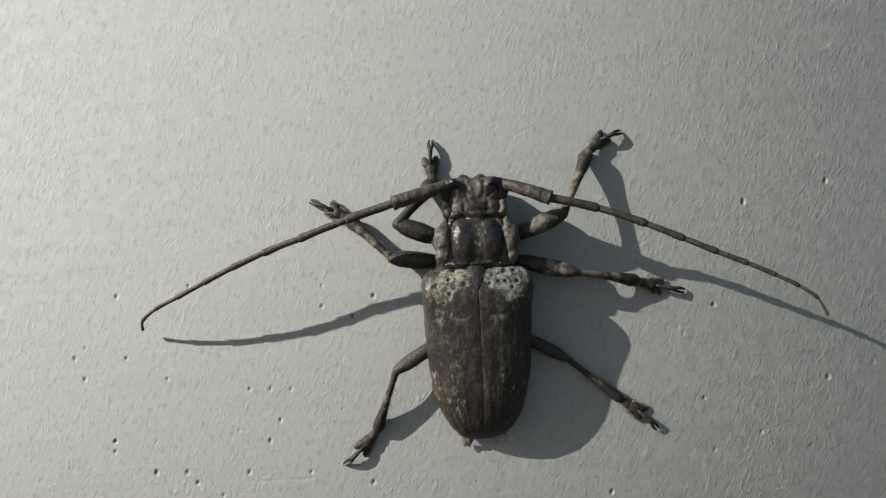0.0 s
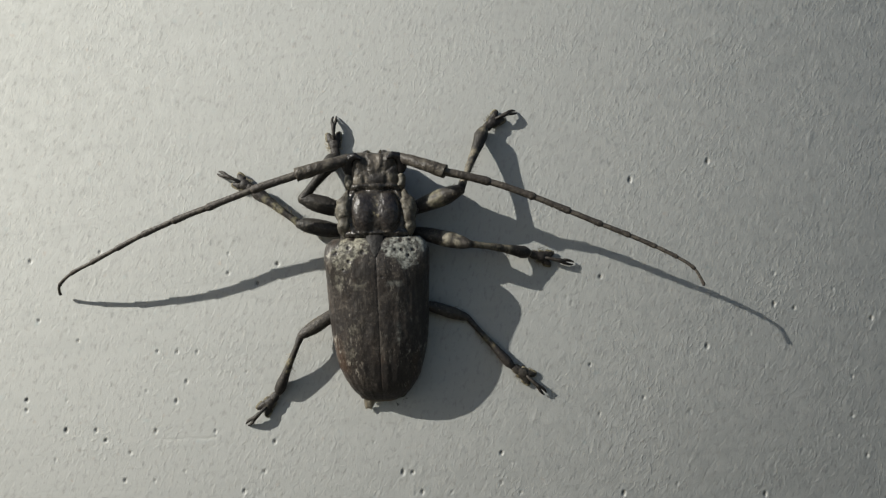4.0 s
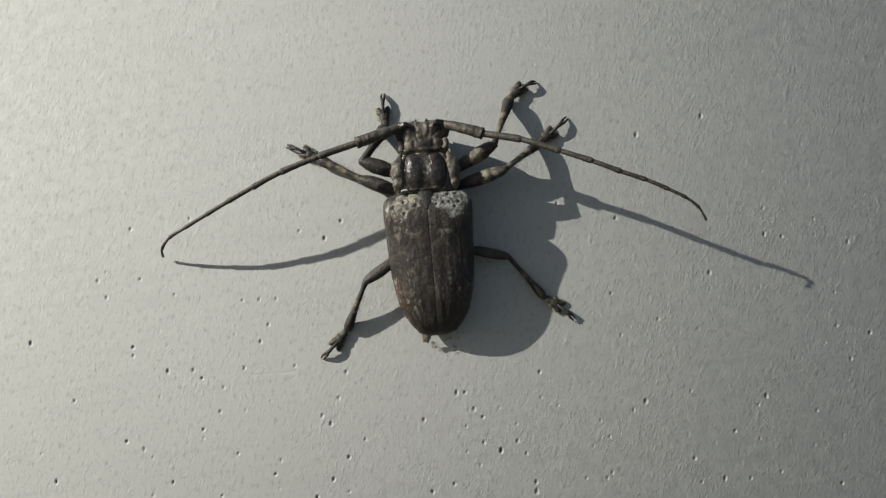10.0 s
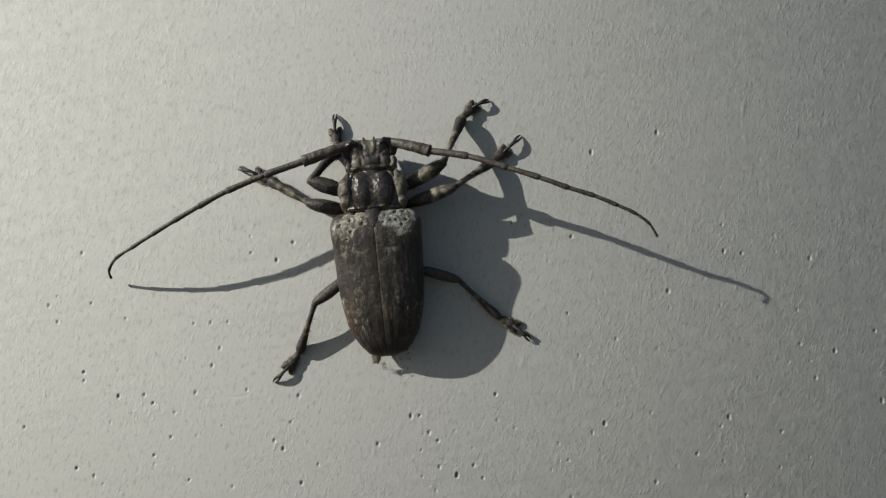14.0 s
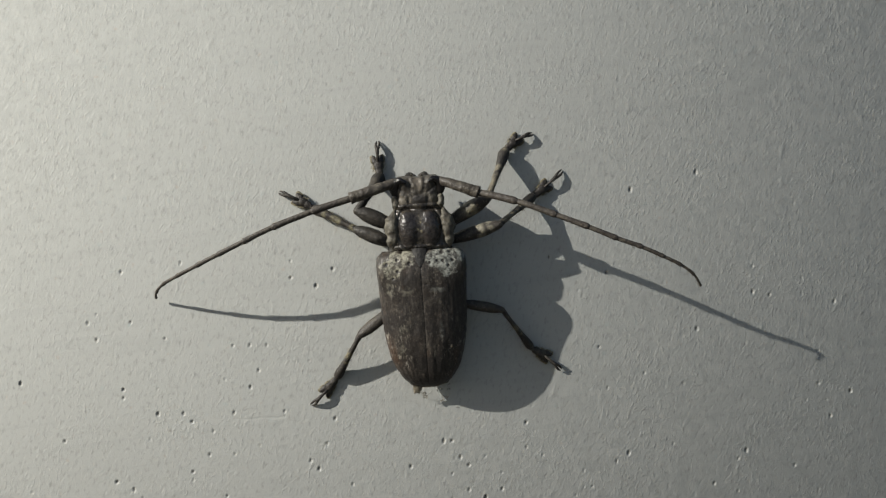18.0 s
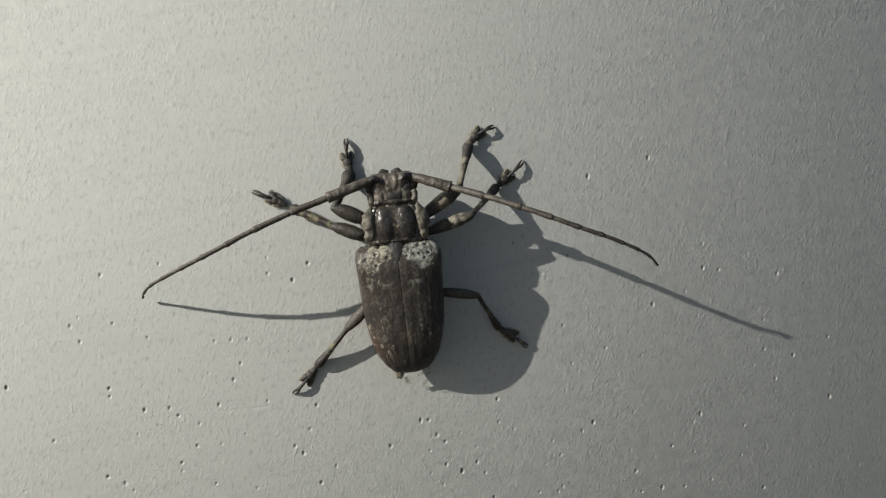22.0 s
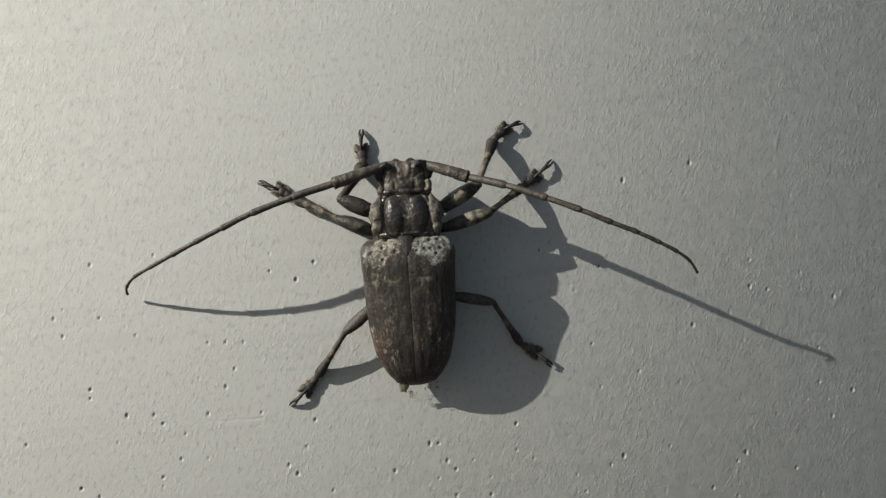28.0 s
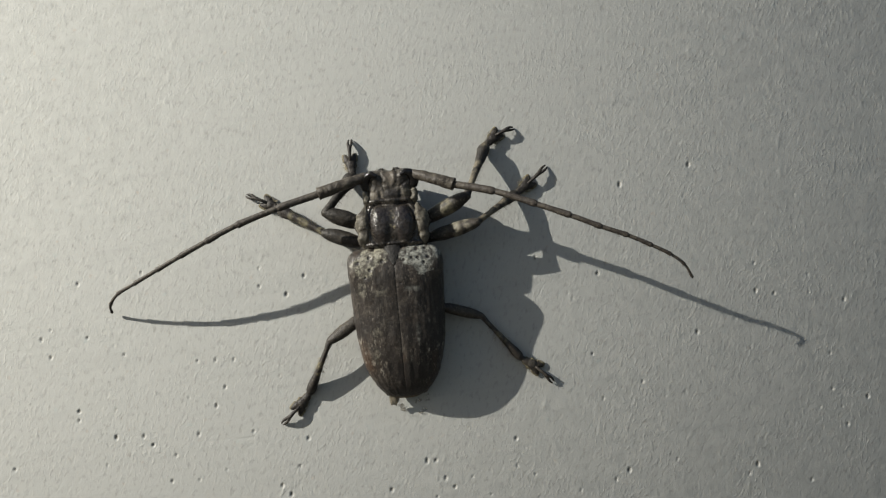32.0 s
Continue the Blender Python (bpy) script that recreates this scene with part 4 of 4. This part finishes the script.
def build_leg(key, beetle):
    """Thigh, shin and foot. Returns them with the bones' rest turns, for the gait."""
    hip, knee, ankle, mid, tip, thick, thigh_mat, shin_mat = LEGS[key]
    hip, knee, ankle, mid, tip = (Vector(p) for p in (hip, knee, ankle, mid, tip))
    rng = random.Random(len(key) + int(hip.x * 10))
    l1, l2 = (knee - hip).length, (ankle - knee).length
    slim = 0.80 if "hind" in key else 0.92
    bm = bmesh.new()
    ks = [0, 0.10, 0.22, 0.36, 0.5, 0.64, 0.76, 0.87, 0.95, 1.0]
    tube(bm, [(-0.18 * math.sin(math.pi * k), 0, l1 * k) for k in ks], [slim * thick * r for r in (0.55, 0.66, 0.82, 0.95, 1.02, 1.03, 0.96, 0.84, 0.72, 0.60)], 22, 0.1, 0.9, hip.y)
    hairs(bm, [Vector((0, rng.choice((-0.8, 0.8)) * thick * 0.9, l1 * rng.uniform(0.2, 0.95))) for _ in range(36)], (0, -0.2, 0.9), 0.4, rng, 0.5)
    femur = part("femur", bm, thigh_mat, beetle, "dark thigh of the leg with pale haired patches")
    b1 = bone_basis(hip, knee, (0, 0, 1))
    bm = bmesh.new()
    ks = [0, 0.05, 0.15, 0.3, 0.45, 0.6, 0.72, 0.82, 0.9, 0.96, 1.0]
    rs = (0.40, 0.42, 0.36, 0.36, 0.40, 0.46, 0.54, 0.64, 0.68, 0.62, 0.48)
    bow = 0.45 if key == "front_left" else 0.2
    tube(bm, [(bow * math.sin(math.pi * k), 0, l2 * k) for k in ks], [r * thick * (0.98 if "hind" in key else 1.3 if key == "front_left" else 1.08) for r in rs], 18, 0.14, 0.9, hip.x)
    side = -1 if key == "hind_left" else 1
    hairs(bm, [Vector((0, 0, l2 * rng.uniform(0.2, 0.97))) for i in range(70)], (0.1, side, 0.5), 1.05, rng, 0.4)
    hairs(bm, [Vector((0, 0, l2 * rng.uniform(0.3, 0.98))) for i in range(40)], (0.2, -side, 0.6), 0.85, rng, 0.4)
    tibia = part("tibia", bm, shin_mat, beetle, "shin with pale rings, a dark swollen end and fine bristles")
    b2 = bone_basis(knee, ankle, (0, 0, 1))
    tarsus = build_foot(ankle, mid, tip, beetle, rng)
    return dict(key=key, femur=femur, tibia=tibia, tarsus=tarsus, hip=hip, knee=knee, ankle=ankle, b1=b1, b2=b2)


def build_beetle():
    beetle = tagged(new("longhorn_beetle"), "mottled grey-brown longhorn beetle clinging to the painted wall", "beetle")
    build_abdomen(beetle)
    for side in (-1, 1):
        build_elytron(side, beetle)
    bm = bmesh.new()
    tube(bm, [(0.0, 0.7, 5.8), (0.0, 0.2, 6.15), (0.0, -0.5, 6.5), (0.0, -1.2, 6.68)], [0.9, 0.86, 0.66, 0.2], 18, 0.12, 0.36)
    part("scutellum", bm, SCUTELLUM, beetle, "small dark shield between the wing cases")
    build_pronotum(beetle)
    build_head(beetle)
    for side in (-1, 1):
        build_antenna(side, beetle)
    for x0, x1, y0, reach, z0, z1, seed, label in ((-1.9, -0.85, -14.9, 1.6, 2.0, 1.1, 1, "pale tan membrane flap under the wing cases"), (-1.1, 0.2, -15.2, 2.2, 1.2, 0.2, 4, "crumpled clear membrane tip touching the wall"), (0.9, 2.5, -14.6, 3.3, 1.3, 0.2, 8, "crumpled clear membrane tip touching the wall")):
        bm = bmesh.new()
        rows = []
        for i in range(25):
            k = i / 24
            x = x0 + (x1 - x0) * k
            edge = reach * (1 - 0.35 * abs(2 * k - 1) ** 3) + 0.22 * noise.noise(Vector((k * 4.0, seed, 0)))
            line = []
            for v in (0, 0.15, 0.3, 0.45, 0.6, 0.75, 0.9, 1.0):
                z = z0 + (z1 - z0) * v + 0.14 * noise.noise(Vector((k * 3, v * 3, seed))) + 0.10 * math.sin(7 * k + 5 * v + seed) * v
                line.append(Vector((x + 0.2 * v * noise.noise(Vector((k * 3, v * 2, seed + 3))), y0 - edge * v, max(z, 0.2))))
            rows.append(line + [p - Vector((0, 0, 0.05)) for p in line[::-1]])
        ring_loft(bm, rows)
        part("hind_wing_tip", bm, WING if "tan" in label else WING_CLEAR, beetle, label)
    return beetle, [build_leg(k, beetle) for k in LEGS]


build_ground()
build_wall()
BEETLE, BEETLE_LEGS = build_beetle()


# ---- what moves: the beetle shifts its weight on planted feet and swings one leg forward ----
# seconds; millimetres along the wall, off it and up it; degrees of turn about the wall's three axes
BODY = [
    (0.0, -0.33, -0.66, 0.03, -0.47, 0.64, 1.76),
    (1.0, -0.13, -0.85, 0.14, -0.43, 0.27, 1.81),
    (2.0, 0.04, -0.95, 0.10, -0.64, 0.27, 1.83),
    (3.0, -0.03, -0.92, 0.01, -0.76, 0.37, 1.78),
    (4.0, 0.10, -0.90, -0.05, -0.83, 0.51, 1.54),
    (4.5, 0.30, -0.97, -0.21, -0.93, 0.41, 1.56),
    (6.5, 0.55, -0.20, -0.16, -0.46, 0.90, 0.01),
    (7.0, 0.42, -0.30, -0.23, -0.43, 0.78, 0.29),
    (7.5, 0.39, -0.28, -0.24, -0.51, 0.67, 0.34),
    (8.0, 0.40, -0.26, -0.28, -0.60, 0.59, 0.31),
    (8.5, 0.40, -0.20, -0.36, -0.61, 0.55, 0.28),
    (9.0, 0.39, -0.02, -0.39, -0.47, 0.56, 0.24),
    (9.5, 0.39, -0.01, -0.39, -0.39, 0.60, 0.20),
    (10.0, 0.30, 0.00, -0.33, -0.46, 0.66, 0.13),
    (10.5, 0.15, 0.00, -0.28, -0.69, 0.74, 0.12),
    (11.0, 0.05, 0.00, -0.17, -0.91, 0.78, 0.15),
    (11.5, -0.05, 0.01, -0.15, -1.00, 0.80, 0.24),
    (12.0, -0.05, 0.01, -0.09, -0.98, 0.76, 0.30),
    (12.5, -0.01, 0.01, -0.06, -0.83, 0.75, 0.37),
    (13.0, 0.02, 0.01, -0.09, -0.76, 0.75, 0.44),
    (13.5, 0.04, 0.02, -0.12, -0.85, 0.83, 0.45),
    (14.0, 0.07, 0.02, -0.17, -1.01, 0.92, 0.44),
    (14.5, 0.01, 0.02, -0.25, -1.26, 0.97, 0.47),
    (16.5, 0.15, 0.05, 0.00, -0.25, 0.86, 0.26),
    (17.0, 0.23, 0.12, -0.08, 0.11, 0.69, -0.25),
    (17.5, 0.35, 0.35, -0.17, 0.31, 0.56, -0.62),
    (18.0, 0.52, 0.85, -0.30, 0.46, 0.48, -1.05),
    (18.5, 0.61, 0.95, -0.49, 0.63, 0.55, -1.31),
    (19.0, 0.65, 1.10, -0.57, 0.69, 0.66, -1.59),
    (19.5, 0.63, 1.32, -0.49, 0.60, 0.76, -1.69),
    (20.0, 0.67, 1.45, -0.37, 0.41, 0.64, -1.80),
    (20.5, 0.79, 1.39, -0.35, 0.24, 0.34, -1.88),
    (21.0, 0.91, 1.33, -0.38, 0.24, 0.02, -1.90),
    (21.5, 1.05, 1.31, -0.41, 0.34, -0.00, -1.90),
    (22.0, 1.09, 1.28, -0.36, 0.45, 0.14, -1.88),
    (22.5, 1.01, 1.23, -0.27, 0.40, 0.30, -1.91),
    (23.0, 1.00, 1.00, -0.18, 0.27, 0.37, -1.91),
    (23.5, 0.92, 1.02, -0.16, 0.10, 0.38, -1.88),
    (24.0, 0.84, 1.04, -0.10, 0.05, 0.34, -1.81),
    (24.5, 0.75, 1.06, -0.10, -0.00, 0.37, -1.72),
    (25.0, 0.71, 1.08, -0.14, -0.04, 0.44, -1.64),
    (25.5, 0.74, 1.07, -0.13, -0.04, 0.66, -1.61),
    (27.5, 0.78, 1.05, -0.12, 0.04, 0.26, -1.76),
    (28.0, 0.67, 1.03, -0.22, -0.01, 0.35, -1.16),
    (28.5, 0.55, 0.36, -0.18, 0.08, 0.31, -0.49),
    (29.0, 0.46, 0.28, -0.19, 0.16, 0.25, -0.14),
    (29.5, 0.40, 0.12, -0.24, 0.20, 0.29, -0.04),
    (30.0, 0.40, -0.05, -0.21, 0.22, 0.32, -0.15),
    (30.5, 0.39, -0.06, -0.07, 0.19, 0.40, -0.04),
    (31.0, 0.32, -0.07, -0.04, 0.07, 0.48, 0.11),
    (31.5, 0.24, -0.07, -0.07, -0.06, 0.56, 0.25),
    (32.0, 0.23, -0.08, -0.11, -0.01, 0.51, 0.17),
]


def body_pose(row):
    _, dx, off, dz, rx, ry, rz = row
    return pose(dx * MM, -off * MM, 1.3 + dz * MM, rx, ry, rz) @ pose(0, 0, 0, 90, 0, 0) @ pose(0, 0, 0, 0, 0, YAW)


def body_row(t):
    for a, b in zip(BODY, BODY[1:]):
        if t <= b[0]:
            k = (t - a[0]) / (b[0] - a[0])
            return (t, *(u + (v - u) * k for u, v in zip(a[1:], b[1:])))
    return BODY[-1]


REST = pose(0, 0, 1.3) @ pose(0, 0, 0, 90, 0, 0) @ pose(0, 0, 0, 0, 0, YAW)


def foot_shift(key, t):
    """How far the foot stands from its resting place (mm), its turn (degrees), and a lean of the knee (mm)."""
    if key == "middle_right":
        rows = ((0.0, (1.0, -7.0, 0), -52, (0.5, -3.6, 3.4)), (4.0, (1.0, -7.0, 0), -52, (0.5, -3.6, 3.4)), (4.1, (0.9, -5.8, 2.2), -42, (0.4, -2.6, 1.6)),
                (4.2, (0.6, -1.8, 2.2), -12, (0.1, -0.7, 0.5)), (4.3, (0, 0, 0), 0, (0, 0, 0)), (32.0, (0, 0, 0), 0, (0, 0, 0)))
    elif key == "hind_right":
        rows = ((0.0, (0, 0, 0), 0, (0, 0, 0)), (17.2, (0, 0, 0), 0, (0, 0, 0)), (18.5, (-0.3, 0.4, 0.15), 2, (0, 0, 0)), (28.1, (-0.3, 0.4, 0.15), 2, (0, 0, 0)),
                (28.6, (0, 0, 0), 0, (0, 0, 0)), (32.0, (0, 0, 0), 0, (0, 0, 0)))
    else:
        return Vector((0, 0, 0)), 0.0, Vector((0, 0, 0))
    for a, b in zip(rows, rows[1:]):
        if t <= b[0]:
            k = (t - a[0]) / (b[0] - a[0])
            return Vector(a[1]).lerp(Vector(b[1]), k), a[2] + (b[2] - a[2]) * k, Vector(a[3]).lerp(Vector(b[3]), k)


def leg_poses(leg, t):
    """Poses of thigh, shin and foot on the body that keep the foot where it stands."""
    to_body = body_pose(body_row(t)).inverted() @ REST
    shift, turn, lean = foot_shift(leg["key"], t)
    hip, knee0 = leg["hip"], leg["knee"] + lean
    foot = to_body @ Matrix.Translation((leg["ankle"] + shift) * MM) @ pose(0, 0, 0, 0, 0, turn)
    ankle = foot.translation / MM
    l1, l2 = (leg["knee"] - hip).length, (leg["ankle"] - leg["knee"]).length
    way = ankle - hip
    d = min(max(way.length, abs(l1 - l2) + 0.05), l1 + l2 - 0.02)
    way.normalize()
    along = (l1 * l1 - l2 * l2 + d * d) / (2 * d)
    side = knee0 - hip
    side = (side - way * side.dot(way)).normalized()
    knee = hip + way * along + side * math.sqrt(max(l1 * l1 - along * along, 0.0))
    def turned(b0, a, b):
        z0, z1 = b0.col[2].copy(), (b - a).normalized()
        return Matrix.Translation(a * MM) @ (z0.rotation_difference(z1).to_matrix() @ b0).to_4x4()
    thigh = turned(leg["b1"], hip, knee)
    shin = turned(leg["b2"], knee, ankle)
    return thigh, shin, foot


# seconds; how far the left and the right antenna are raised (1) or lowered (-1)
ARCH = ((0.0, -1.0, -1.0), (4.0, -1.0, -1.0), (6.5, 0.03, 0.14), (10.0, 0.06, 0.12), (13.0, 0.0, 0.03), (14.5, 0.05, 0.05), (17.0, 0.22, 0.12), (18.0, 0.55, 0.30), (18.5, 0.68, 0.44), (19.5, 0.92, 0.80), (20.0, 1.0, 0.96), (21.0, 1.02, 1.02), (22.0, 0.98, 0.98), (23.0, 0.68, 0.85), (24.0, 0.50, 0.76), (25.5, 0.36, 0.70), (28.0, 0.27, 0.66), (28.6, 0.08, 0.20), (30.0, 0.07, 0.12), (32.0, 0.08, 0.15))


def motions():
    for seg, side, i in FLEX:
        walk(seg, [(t, segment_pose(side, i, a if side < 0 else b)) for t, a, b in ARCH])
    walk(BEETLE, [(row[0], body_pose(row)) for row in BODY])
    for leg in BEETLE_LEGS:
        times = sorted({row[0] for row in BODY} | ({4.1, 4.2, 4.3} if leg["key"] == "middle_right" else set()) | ({17.2, 28.1, 28.6} if leg["key"] == "hind_right" else set()))
        sets = [leg_poses(leg, t) for t in times]
        for i, ob in enumerate((leg["femur"], leg["tibia"], leg["tarsus"])):
            walk(ob, [(t, s[i]) for t, s in zip(times, sets)])


motions()
